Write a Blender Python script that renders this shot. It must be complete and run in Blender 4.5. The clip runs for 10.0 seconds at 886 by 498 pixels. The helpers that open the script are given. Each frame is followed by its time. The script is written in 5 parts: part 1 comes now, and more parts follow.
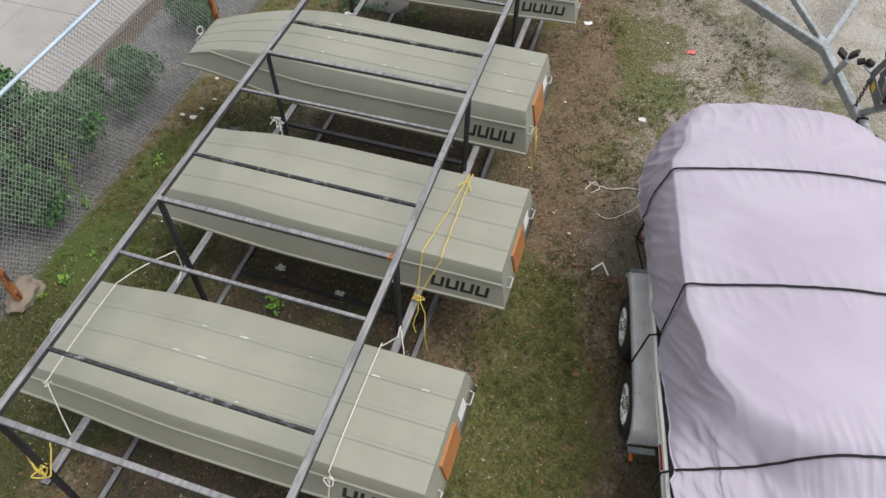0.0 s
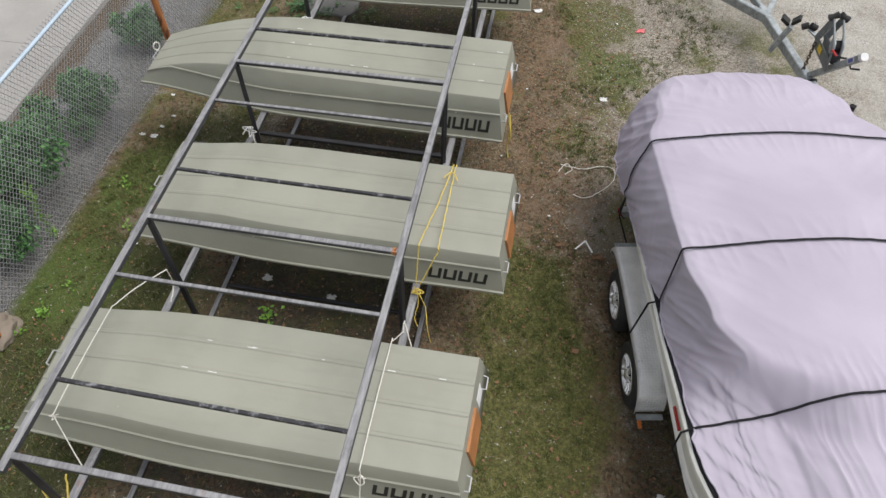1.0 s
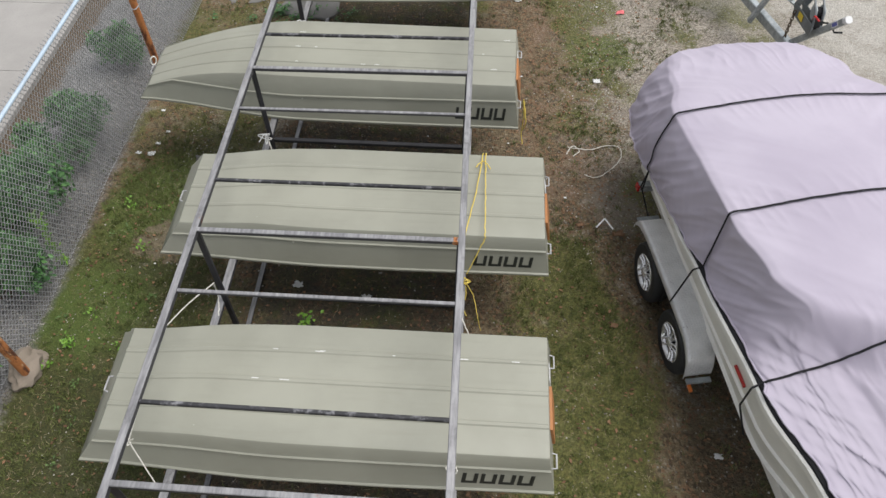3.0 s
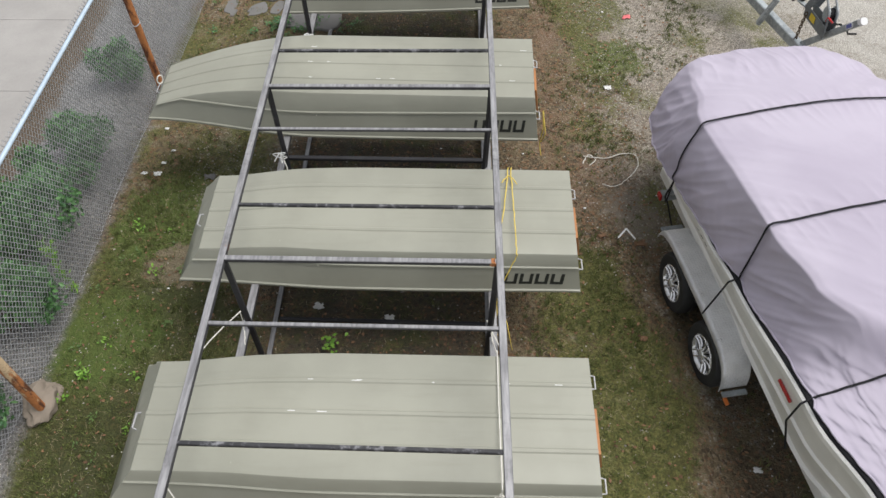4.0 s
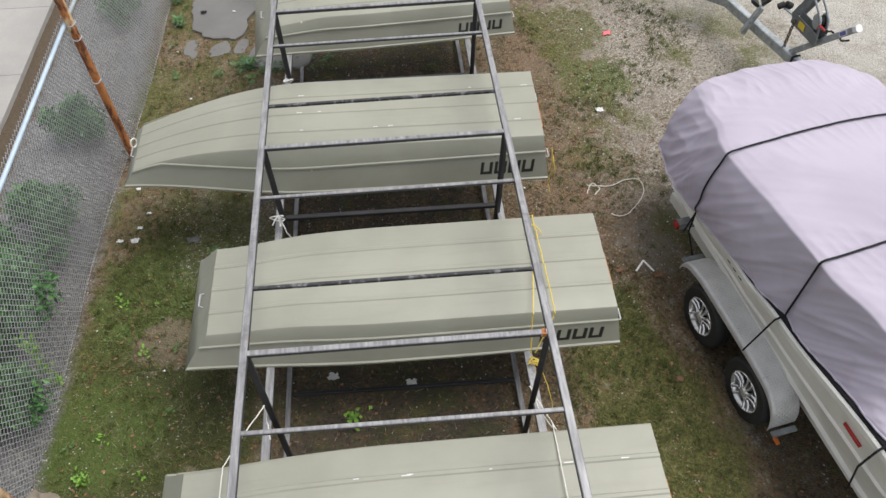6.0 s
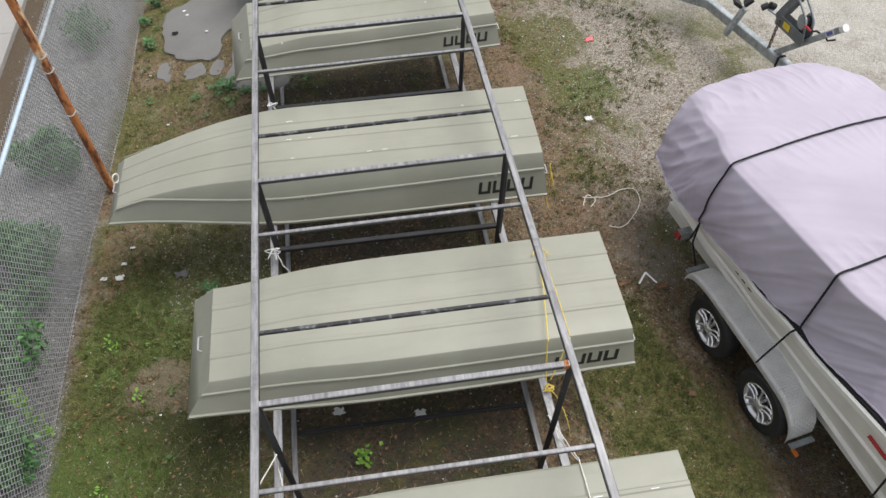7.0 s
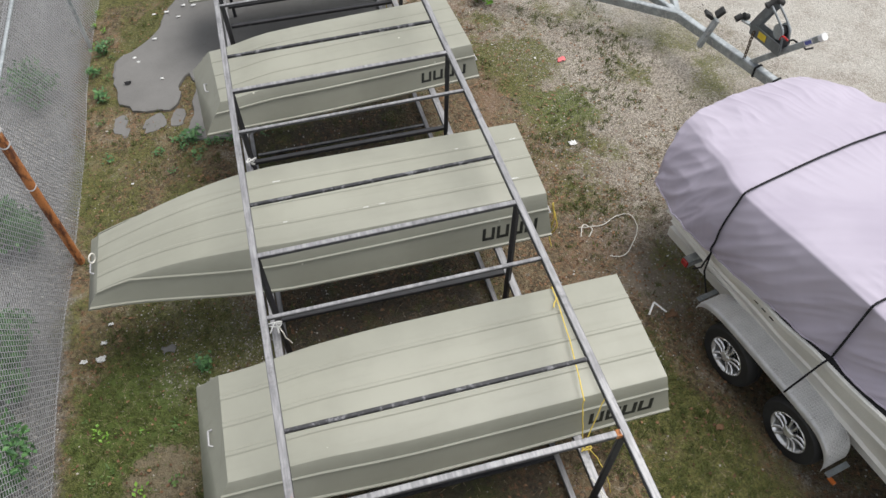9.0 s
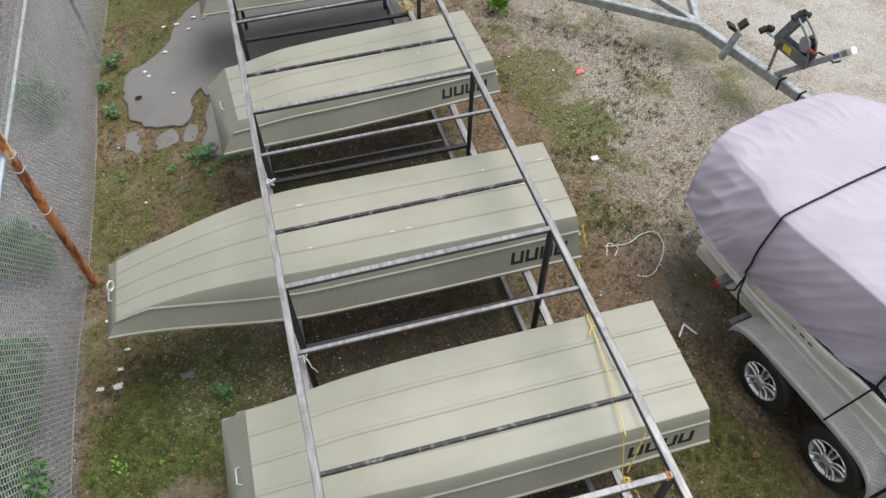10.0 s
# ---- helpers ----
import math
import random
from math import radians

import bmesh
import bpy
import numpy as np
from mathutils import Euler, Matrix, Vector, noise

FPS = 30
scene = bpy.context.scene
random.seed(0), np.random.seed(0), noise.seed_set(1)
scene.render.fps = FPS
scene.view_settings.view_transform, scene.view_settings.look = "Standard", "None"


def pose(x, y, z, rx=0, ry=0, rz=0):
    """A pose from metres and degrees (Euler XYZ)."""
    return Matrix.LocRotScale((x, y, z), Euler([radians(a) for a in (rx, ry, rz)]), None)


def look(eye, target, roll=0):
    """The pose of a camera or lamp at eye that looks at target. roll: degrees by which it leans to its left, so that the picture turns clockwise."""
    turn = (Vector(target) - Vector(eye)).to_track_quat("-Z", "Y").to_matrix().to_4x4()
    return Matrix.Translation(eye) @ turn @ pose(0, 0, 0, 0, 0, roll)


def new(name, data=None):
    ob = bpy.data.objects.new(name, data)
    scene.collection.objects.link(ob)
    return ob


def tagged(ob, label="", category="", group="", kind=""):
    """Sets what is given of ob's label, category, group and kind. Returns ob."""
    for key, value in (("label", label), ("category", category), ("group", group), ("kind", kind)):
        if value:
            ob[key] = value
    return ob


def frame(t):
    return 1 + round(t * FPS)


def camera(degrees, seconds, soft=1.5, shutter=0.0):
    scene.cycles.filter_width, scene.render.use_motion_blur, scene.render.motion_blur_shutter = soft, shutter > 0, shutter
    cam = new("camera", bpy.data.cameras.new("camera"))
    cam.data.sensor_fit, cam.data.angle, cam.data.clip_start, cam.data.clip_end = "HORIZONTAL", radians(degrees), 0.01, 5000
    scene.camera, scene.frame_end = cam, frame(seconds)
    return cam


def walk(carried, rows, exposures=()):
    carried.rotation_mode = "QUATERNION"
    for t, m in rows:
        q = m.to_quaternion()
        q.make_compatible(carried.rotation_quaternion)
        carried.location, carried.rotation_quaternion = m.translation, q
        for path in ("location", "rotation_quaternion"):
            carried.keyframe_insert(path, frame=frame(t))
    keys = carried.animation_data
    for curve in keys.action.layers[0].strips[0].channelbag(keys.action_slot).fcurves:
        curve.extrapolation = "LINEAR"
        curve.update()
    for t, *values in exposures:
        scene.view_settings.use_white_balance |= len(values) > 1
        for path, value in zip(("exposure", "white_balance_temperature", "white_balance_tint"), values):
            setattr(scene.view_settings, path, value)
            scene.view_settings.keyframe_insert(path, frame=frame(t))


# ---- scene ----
cam = camera(61.8, 10.0)
PATH = [
    (0, (1.392, -3.293, 6.45), (1.023, -2.092, 4.894), -0.0),
    (0.5, (1.182, -3.412, 6.429), (0.886, -2.187, 4.875), -0.2),
    (1, (0.975, -3.502, 6.427), (0.75, -2.262, 4.874), -0.4),
    (1.5, (0.758, -3.59, 6.42), (0.596, -2.338, 4.869), -0.5),
    (2, (0.521, -3.657, 6.421), (0.416, -2.4, 4.869), -0.4),
    (2.5, (0.298, -3.705, 6.422), (0.223, -2.448, 4.868), -0.4),
    (3, (0.072, -3.711, 6.414), (-0.001, -2.454, 4.86), -0.4),
    (4.5, (-0.531, -3.3, 6.383), (-0.527, -2.039, 4.831), -0.6),
    (5, (-0.699, -3.116, 6.376), (-0.663, -1.856, 4.824), -0.6),
    (5.5, (-0.849, -2.939, 6.359), (-0.779, -1.678, 4.808), -0.6),
    (7, (-1.246, -2.412, 6.353), (-1.059, -1.165, 4.8), -0.7),
    (7.5, (-1.357, -2.247, 6.364), (-1.137, -1.005, 4.812), -0.8),
    (8, (-1.457, -2.073, 6.379), (-1.203, -0.838, 4.827), -0.9),
    (8.5, (-1.55, -1.896, 6.396), (-1.262, -0.669, 4.843), -0.9),
    (9, (-1.649, -1.722, 6.403), (-1.327, -0.502, 4.851), -0.9),
    (9.5, (-1.746, -1.547, 6.401), (-1.417, -0.328, 4.85), -0.9),
    (10, (-1.836, -1.37, 6.406), (-1.508, -0.152, 4.854), -1.0),
]
walk(cam, [(t, look(eye, target, roll)) for t, eye, target, roll in PATH], exposures=[(0, 0.69), (2.5, 0.73), (5, 0.83), (10, 0.88)])

# ---- light ----
world = bpy.data.worlds.new("overcast_sky")
scene.world = world
world.use_nodes = True
wn = world.node_tree.nodes
sky = wn.new("ShaderNodeTexSky")
sky.sky_type, sky.sun_disc = "NISHITA", False
sky.sun_elevation, sky.sun_rotation = radians(67), radians(82)
pale = wn.new("ShaderNodeHueSaturation")
pale.inputs["Saturation"].default_value = 0.18
world.node_tree.links.new(sky.outputs[0], pale.inputs["Color"])
world.node_tree.links.new(pale.outputs[0], wn["Background"].inputs["Color"])
wn["Background"].inputs["Strength"].default_value = 0.103
sun = new("sun", bpy.data.lights.new("sun", "SUN"))
sun.data.energy, sun.data.angle, sun.data.color = 1.70, radians(44), (1.0, 0.97, 0.93)
sun.matrix_world = look((5.0, 2.2, 12), (0, 1.5, 0))


# ---- materials ----
class Nodes:
    def __init__(self, name):
        self.mat = bpy.data.materials.new(name)
        self.mat.use_nodes = True
        self.tree = self.mat.node_tree
        self.bsdf = self.tree.nodes["Principled BSDF"]
        self.coord = self.tree.nodes.new("ShaderNodeTexCoord").outputs["Object"]

    def put(self, sock, value):
        if isinstance(value, bpy.types.NodeSocket):
            self.tree.links.new(value, sock)
        else:
            sock.default_value = value

    def math(self, op, a, b=0.0, clamp=False):
        n = self.tree.nodes.new("ShaderNodeMath")
        n.operation, n.use_clamp = op, clamp
        self.put(n.inputs[0], a)
        self.put(n.inputs[1], b)
        return n.outputs[0]

    def noise(self, scale, detail=4.0, rough=0.55, vec=None, stretch=None):
        n = self.tree.nodes.new("ShaderNodeTexNoise")
        n.inputs["Scale"].default_value, n.inputs["Detail"].default_value, n.inputs["Roughness"].default_value = scale, detail, rough
        vec = vec or self.coord
        if stretch:
            m = self.tree.nodes.new("ShaderNodeMapping")
            m.inputs["Scale"].default_value = stretch
            self.tree.links.new(vec, m.inputs["Vector"])
            vec = m.outputs[0]
        self.tree.links.new(vec, n.inputs["Vector"])
        return n.outputs["Fac"]

    def cells(self, scale):
        n = self.tree.nodes.new("ShaderNodeTexVoronoi")
        n.inputs["Scale"].default_value = scale
        self.tree.links.new(self.coord, n.inputs["Vector"])
        return n

    def step(self, value, low, high):
        n = self.tree.nodes.new("ShaderNodeMapRange")
        n.interpolation_type = "SMOOTHSTEP"
        self.put(n.inputs["Value"], value)
        n.inputs["From Min"].default_value, n.inputs["From Max"].default_value = low, high
        return n.outputs[0]

    def mix(self, fac, a, b, kind="MIX"):
        n = self.tree.nodes.new("ShaderNodeMix")
        n.data_type, n.blend_type = "RGBA", kind
        self.put(n.inputs["Factor"], fac)
        for sock, c in ((n.inputs[6], a), (n.inputs[7], b)):
            self.put(sock, c if isinstance(c, bpy.types.NodeSocket) else (*c, 1.0))
        return n.outputs[2]

    def axes(self):
        n = self.tree.nodes.new("ShaderNodeSeparateXYZ")
        self.tree.links.new(self.coord, n.inputs[0])
        return n.outputs

    def random(self):
        return self.tree.nodes.new("ShaderNodeObjectInfo").outputs["Random"]

    def island(self):
        return self.tree.nodes.new("ShaderNodeNewGeometry").outputs["Random Per Island"]

    def bump(self, height, strength=0.3, distance=0.01):
        n = self.tree.nodes.new("ShaderNodeBump")
        n.inputs["Strength"].default_value, n.inputs["Distance"].default_value = strength, distance
        self.put(n.inputs["Height"], height)
        self.tree.links.new(n.outputs[0], self.bsdf.inputs["Normal"])

    def done(self, color, rough=0.6, metal=0.0):
        self.put(self.bsdf.inputs["Base Color"], color if isinstance(color, bpy.types.NodeSocket) else (*color, 1.0))
        self.put(self.bsdf.inputs["Roughness"], rough)
        self.put(self.bsdf.inputs["Metallic"], metal)
        return self.mat


def shade(c, k):
    return tuple(min(1.0, v * k) for v in c)


def plain(name, color, rough=0.6, metal=0.0, var=0.15, coarse=3.0, fine=60.0, bump=0.1, other=None, amount=0.5, stretch=None):
    """Colour varied at two scales, with patches of another colour, and fine relief."""
    n = Nodes(name)
    big, small = n.noise(coarse, 5.0, 0.6, stretch=stretch), n.noise(fine, 3.0, 0.6)
    c = n.mix(n.step(big, 0.3, 0.7), shade(color, 1 - var), shade(color, 1 + var))
    c = n.mix(n.math("MULTIPLY", n.step(small, 0.35, 0.7), 0.5), c, shade(color, 1 - var * 0.7))
    if other:
        c = n.mix(n.step(n.noise(coarse * 2.3, 6.0, 0.7, stretch=stretch), 1 - amount - 0.08, 1 - amount + 0.08), c, other)
    n.bump(small, bump, 0.004)
    r = n.math("ADD", rough - 0.08, n.math("MULTIPLY", big, 0.16))
    return n.done(c, r, metal)


def hull_paint():
    n = Nodes("olive_hull_paint")
    big = n.noise(1.3, 5.0, 0.6)
    streak = n.noise(5.0, 4.0, 0.6, stretch=(0.25, 2.5, 1.0))
    fine = n.noise(90.0, 2.0)
    c = n.mix(n.step(big, 0.3, 0.7), (0.276, 0.276, 0.227), (0.318, 0.318, 0.264))
    c = n.mix(n.math("MULTIPLY", n.step(streak, 0.5, 0.75), 0.3), c, (0.237, 0.238, 0.19))
    spots = n.cells(3.1)
    c = n.mix(n.math("MULTIPLY", n.math("LESS_THAN", spots.outputs["Distance"], 0.035), n.step(n.noise(2.0), 0.55, 0.6)), c, (0.62, 0.6, 0.52))
    c = n.mix(n.math("MULTIPLY", n.step(n.noise(7.0, 6.0, 0.75), 0.62, 0.8), 0.35), c, (0.36, 0.355, 0.30))
    n.bump(n.math("ADD", n.math("MULTIPLY", n.noise(2.2, 2.0), 1.0), n.math("MULTIPLY", fine, 0.03)), 0.25, 0.02)
    return n.done(c, n.math("ADD", 0.36, n.math("MULTIPLY", streak, 0.2)), 0.0)


def rack_steel():
    n = Nodes("worn_black_steel")
    x, y, z = n.axes()
    wear = n.noise(14.0, 6.0, 0.75)
    long_wear = n.noise(2.2, 4.0, 0.6)
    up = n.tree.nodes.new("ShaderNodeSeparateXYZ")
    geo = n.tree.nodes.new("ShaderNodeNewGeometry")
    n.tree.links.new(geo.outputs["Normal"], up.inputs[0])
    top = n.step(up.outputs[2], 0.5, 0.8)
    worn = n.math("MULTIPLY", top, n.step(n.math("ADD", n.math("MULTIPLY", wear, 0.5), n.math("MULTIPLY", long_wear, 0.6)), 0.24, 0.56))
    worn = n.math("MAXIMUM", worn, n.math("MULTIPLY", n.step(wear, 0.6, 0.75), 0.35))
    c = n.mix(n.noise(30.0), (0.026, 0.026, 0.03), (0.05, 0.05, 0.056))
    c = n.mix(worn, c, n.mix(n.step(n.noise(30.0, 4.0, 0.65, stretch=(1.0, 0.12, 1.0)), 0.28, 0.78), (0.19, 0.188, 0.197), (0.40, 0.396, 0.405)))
    c = n.mix(n.math("MULTIPLY", n.step(n.noise(1.7, 6.0, 0.7), 0.66, 0.74), n.step(wear, 0.4, 0.6)), c, (0.27, 0.09, 0.035))
    n.bump(wear, 0.3, 0.004)
    return n.done(c, n.math("SUBTRACT", 0.6, n.math("MULTIPLY", worn, 0.18)), n.math("MULTIPLY", worn, 0.25))


def shade_mix(n, c, k):
    """The same colour, k times as light."""
    return n.mix(1.0, c, (k, k, k), "MULTIPLY")


def ground_soil():
    n = Nodes("mossy_gravel_ground")
    x, y, z = n.axes()
    big, mid, fine = n.noise(0.55, 5.0, 0.6), n.noise(2.6, 8.0, 0.72), n.noise(24.0, 6.0, 0.75)
    grit = n.cells(55.0)
    stone = n.tree.nodes.new("ShaderNodeSeparateColor")
    n.tree.links.new(grit.outputs["Color"], stone.inputs[0])
    # brown earth with dead leaves
    c = n.mix(n.step(mid, 0.36, 0.64), (0.085, 0.061, 0.034), (0.20, 0.15, 0.086))
    c = n.mix(n.math("MULTIPLY", n.step(fine, 0.48, 0.62), 0.75), c, (0.265, 0.208, 0.128))
    crumbs = n.cells(34.0)
    crumb = n.tree.nodes.new("ShaderNodeSeparateColor")
    n.tree.links.new(crumbs.outputs["Color"], crumb.inputs[0])
    c = n.mix(n.math("MULTIPLY", n.step(crumb.outputs[0], 0.78, 0.84), 0.7), c, (0.24, 0.13, 0.07))
    c = n.mix(n.math("MULTIPLY", n.step(crumb.outputs[1], 0.80, 0.86), 0.6), c, (0.035, 0.026, 0.018))
    # grey gravel showing through
    gravel = n.mix(stone.outputs[0], (0.13, 0.105, 0.078), (0.50, 0.455, 0.385))
    amount = n.math("ADD", n.step(n.math("ADD", n.math("MULTIPLY", x, 0.5), n.math("MULTIPLY", y, 0.36)), 2.2, 4.0), n.math("MULTIPLY", n.step(x, 0.6, 2.4), n.step(y, 1.2, 3.4)))
    amount = n.math("ADD", n.math("MULTIPLY", amount, 0.26), n.math("MULTIPLY", n.math("SUBTRACT", mid, 0.5), 1.5))
    amount = n.math("ADD", amount, n.math("MULTIPLY", n.math("SUBTRACT", fine, 0.5), 0.8))
    c = n.mix(n.step(amount, 0.06, 0.36), c, gravel)
    patch = n.math("MULTIPLY", n.step(n.math("MULTIPLY", x, -1.0), 2.2, 2.6), n.math("SUBTRACT", 1.0, n.step(n.math("MULTIPLY", x, -1.0), 3.2, 3.8)))
    patch = n.math("MULTIPLY", patch, n.math("MULTIPLY", n.step(y, 1.9, 2.5), n.math("SUBTRACT", 1.0, n.step(y, 3.3, 4.2))))
    c = n.mix(n.math("MULTIPLY", patch, n.step(n.math("ADD", mid, n.math("MULTIPLY", fine, 0.5)), 0.62, 0.86)), c, gravel)
    # pale compacted lot beyond the grass
    lot = n.math("ADD", n.math("ADD", n.math("MULTIPLY", x, 0.8), n.math("MULTIPLY", y, 0.5)), n.math("ADD", n.math("MULTIPLY", n.math("SUBTRACT", big, 0.5), 3.0), n.math("MULTIPLY", n.math("SUBTRACT", mid, 0.5), 2.4)))
    pale_lot = n.mix(stone.outputs[1], (0.36, 0.342, 0.305), (0.60, 0.575, 0.53))
    pale_lot = n.mix(n.step(mid, 0.35, 0.75), pale_lot, (0.46, 0.435, 0.39))
    c = n.mix(n.step(lot, 5.4, 7.2), c, pale_lot)
    dry = n.math("MULTIPLY", n.step(x, 0.6, 1.6), n.step(n.math("ADD", y, n.math("MULTIPLY", mid, 2.0)), 2.4, 4.2))
    c = n.mix(n.math("MULTIPLY", dry, n.math("MULTIPLY", n.step(n.noise(1.6, 6.0, 0.7), 0.44, 0.64), 0.55)), c, n.mix(stone.outputs[1], (0.18, 0.148, 0.118), (0.42, 0.37, 0.32)))
    # moss and short grass
    moss = n.math("ADD", n.math("MULTIPLY", n.math("SUBTRACT", n.noise(0.9, 5.0, 0.6, stretch=(1.0, 0.7, 1.0)), 0.47), 2.6), n.math("MULTIPLY", n.math("SUBTRACT", fine, 0.5), 1.0))
    path = n.math("MULTIPLY", n.step(x, 0.3, 0.8), n.math("SUBTRACT", 1.0, n.step(n.math("ADD", x, n.math("MULTIPLY", y, 0.12)), 1.45, 2.0)))
    path = n.math("MULTIPLY", path, n.math("SUBTRACT", 1.0, n.step(y, 1.0, 2.6)))
    moss = n.math("ADD", moss, n.math("MULTIPLY", path, 0.5))
    far_grass = n.math("MULTIPLY", n.step(n.noise(0.75, 4.0, 0.6), 0.52, 0.66), n.step(y, 3.2, 5.0))
    moss = n.math("ADD", moss, n.math("MULTIPLY", far_grass, 0.45))
    moss = n.math("ADD", moss, n.math("MULTIPLY", n.math("MULTIPLY", n.step(n.math("MULTIPLY", x, -1.0), 2.4, 3.2), n.math("SUBTRACT", 1.0, n.step(n.math("MULTIPLY", x, -1.0), 4.3, 4.55))), 0.36))
    def near(px, py, r):
        d = n.math("ADD", n.math("POWER", n.math("ADD", x, -px), 2.0), n.math("POWER", n.math("ADD", y, -py), 2.0))
        d = n.math("ADD", n.math("SQRT", d), n.math("MULTIPLY", n.math("SUBTRACT", mid, 0.5), 1.2))
        return n.math("SUBTRACT", 1.0, n.step(d, r * 0.4, r))
    for px, py, r, k in ((-3.75, 2.15, 0.75, 0.7), (-3.9, 0.6, 0.8, 0.5), (-3.4, -0.9, 1.3, 0.8), (-2.6, -0.6, 0.7, 0.6), (-3.5, 1.55, 0.5, -1.3), (-3.0, 0.1, 0.4, -0.3), (-3.3, 0.7, 0.9, 0.5), (1.9, 5.2, 0.6, 0.7), (1.5, 6.3, 0.8, 0.4), (1.0, -0.6, 0.9, 0.4), (2.9, 5.6, 0.4, 0.6)):
        moss = n.math("ADD", moss, n.math("MULTIPLY", near(px, py, r), k))
    band = n.math("MULTIPLY", n.math("MULTIPLY", n.step(x, 0.5, 0.9), n.math("SUBTRACT", 1.0, n.step(x, 1.2, 2.2))), n.step(y, 1.4, 2.6))
    c = n.mix(n.math("MULTIPLY", n.math("MULTIPLY", band, n.step(mid, 0.46, 0.6)), 0.6), c, n.mix(fine, (0.09, 0.048, 0.026), (0.25, 0.145, 0.08)))
    green = n.mix(n.step(fine, 0.35, 0.65), (0.05, 0.06, 0.013), (0.155, 0.158, 0.04))
    c = n.mix(n.math("MULTIPLY", near(-3.5, 1.55, 0.5), 0.8), c, n.mix(fine, (0.17, 0.135, 0.10), (0.33, 0.27, 0.205)))
    dark_moss = n.math("MAXIMUM", near(-3.2, -0.9, 1.9), near(-3.2, 1.0, 1.3))
    green = n.mix(n.math("MULTIPLY", dark_moss, 0.9), green, n.mix(fine, (0.026, 0.036, 0.009), (0.072, 0.080, 0.022)))
    dust = n.math("MULTIPLY", near(1.75, 2.25, 0.45), 0.75)
    c = n.mix(dust, c, n.mix(fine, (0.20, 0.17, 0.135), (0.34, 0.30, 0.245)))
    lush = n.math("MAXIMUM", n.math("MAXIMUM", near(-3.75, 2.15, 1.0), n.math("MULTIPLY", near(1.9, 5.2, 0.6), 0.5)), near(-3.95, 0.6, 0.9))
    green = n.mix(n.math("MULTIPLY", lush, 0.85), green, n.mix(fine, (0.05, 0.095, 0.016), (0.14, 0.21, 0.04)))
    bare = n.math("SUBTRACT", 1.0, n.step(lot, 5.4, 6.8))
    c = n.mix(n.math("MULTIPLY", n.math("MULTIPLY", n.step(moss, 0.1, 0.5), bare), 0.85), c, green)
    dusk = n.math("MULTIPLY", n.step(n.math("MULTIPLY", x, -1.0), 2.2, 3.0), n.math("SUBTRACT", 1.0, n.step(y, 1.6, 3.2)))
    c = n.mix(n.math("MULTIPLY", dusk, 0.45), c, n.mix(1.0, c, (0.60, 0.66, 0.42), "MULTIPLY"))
    # damp black earth beneath the stacked hulls and the trailer, their shade painted in too
    damp_shade = n.math("MULTIPLY", n.step(n.math("MULTIPLY", x, -1.0), -0.1, 0.25), n.math("SUBTRACT", 1.0, n.step(n.math("MULTIPLY", x, -1.0), 2.0, 2.6)))
    trailer_dark = n.math("MULTIPLY", n.step(n.math("ADD", x, n.math("MULTIPLY", y, 0.17)), 2.0, 2.25), n.math("SUBTRACT", 1.0, n.step(y, 0.8, 2.2)))
    trailer_dark = n.math("MULTIPLY", trailer_dark, n.math("MULTIPLY", n.math("MULTIPLY", n.step(y, -4.5, -3.6), 0.6), n.math("SUBTRACT", 1.0, n.step(x, 4.2, 5.0))))
    damp_shade = n.math("MULTIPLY", damp_shade, n.math("MULTIPLY", n.step(y, -2.9, -2.2), n.math("SUBTRACT", 1.0, n.step(y, 12.0, 13.0))))
    damp_shade = n.math("MULTIPLY", n.math("MAXIMUM", damp_shade, trailer_dark), n.step(n.math("ADD", mid, n.math("MULTIPLY", fine, 0.3)), 0.4, 0.75))
    c = n.mix(n.math("MULTIPLY", damp_shade, 0.82), c, n.mix(n.step(n.noise(3.3, 5.0, 0.65), 0.5, 0.62), (0.026, 0.023, 0.019), (0.030, 0.040, 0.010)))
    # grey stones of the verge beyond the fence
    verge = n.step(n.math("ADD", n.math("MULTIPLY", x, -1.0), n.math("MULTIPLY", n.math("SUBTRACT", mid, 0.5), 0.5)), 4.35, 4.55)
    c = n.mix(verge, c, n.mix(stone.outputs[2], (0.10, 0.098, 0.096), (0.29, 0.285, 0.28)))
    soil_edge = n.step(n.math("ADD", n.math("MULTIPLY", x, -1.0), n.math("MULTIPLY", n.math("SUBTRACT", mid, 0.5), 0.6)), 5.80, 5.95)
    c = n.mix(soil_edge, c, n.mix(fine, (0.07, 0.05, 0.033), (0.16, 0.12, 0.08)))
    # crumbs and grit at the scale of a fingertip
    speck = n.noise(75.0, 4.0, 0.8)
    c = n.mix(n.math("MULTIPLY", n.step(speck, 0.54, 0.66), 0.55), c, shade_mix(n, c, 1.9))
    c = n.mix(n.math("MULTIPLY", n.step(speck, 0.46, 0.34), 0.6), c, shade_mix(n, c, 0.42))
    n.bump(n.math("ADD", n.math("ADD", fine, n.math("MULTIPLY", mid, 0.6)), n.math("ADD", n.math("MULTIPLY", grit.outputs["Distance"], -0.8), n.math("MULTIPLY", speck, 0.4))), 0.8, 0.03)
    return n.done(c, 0.92)


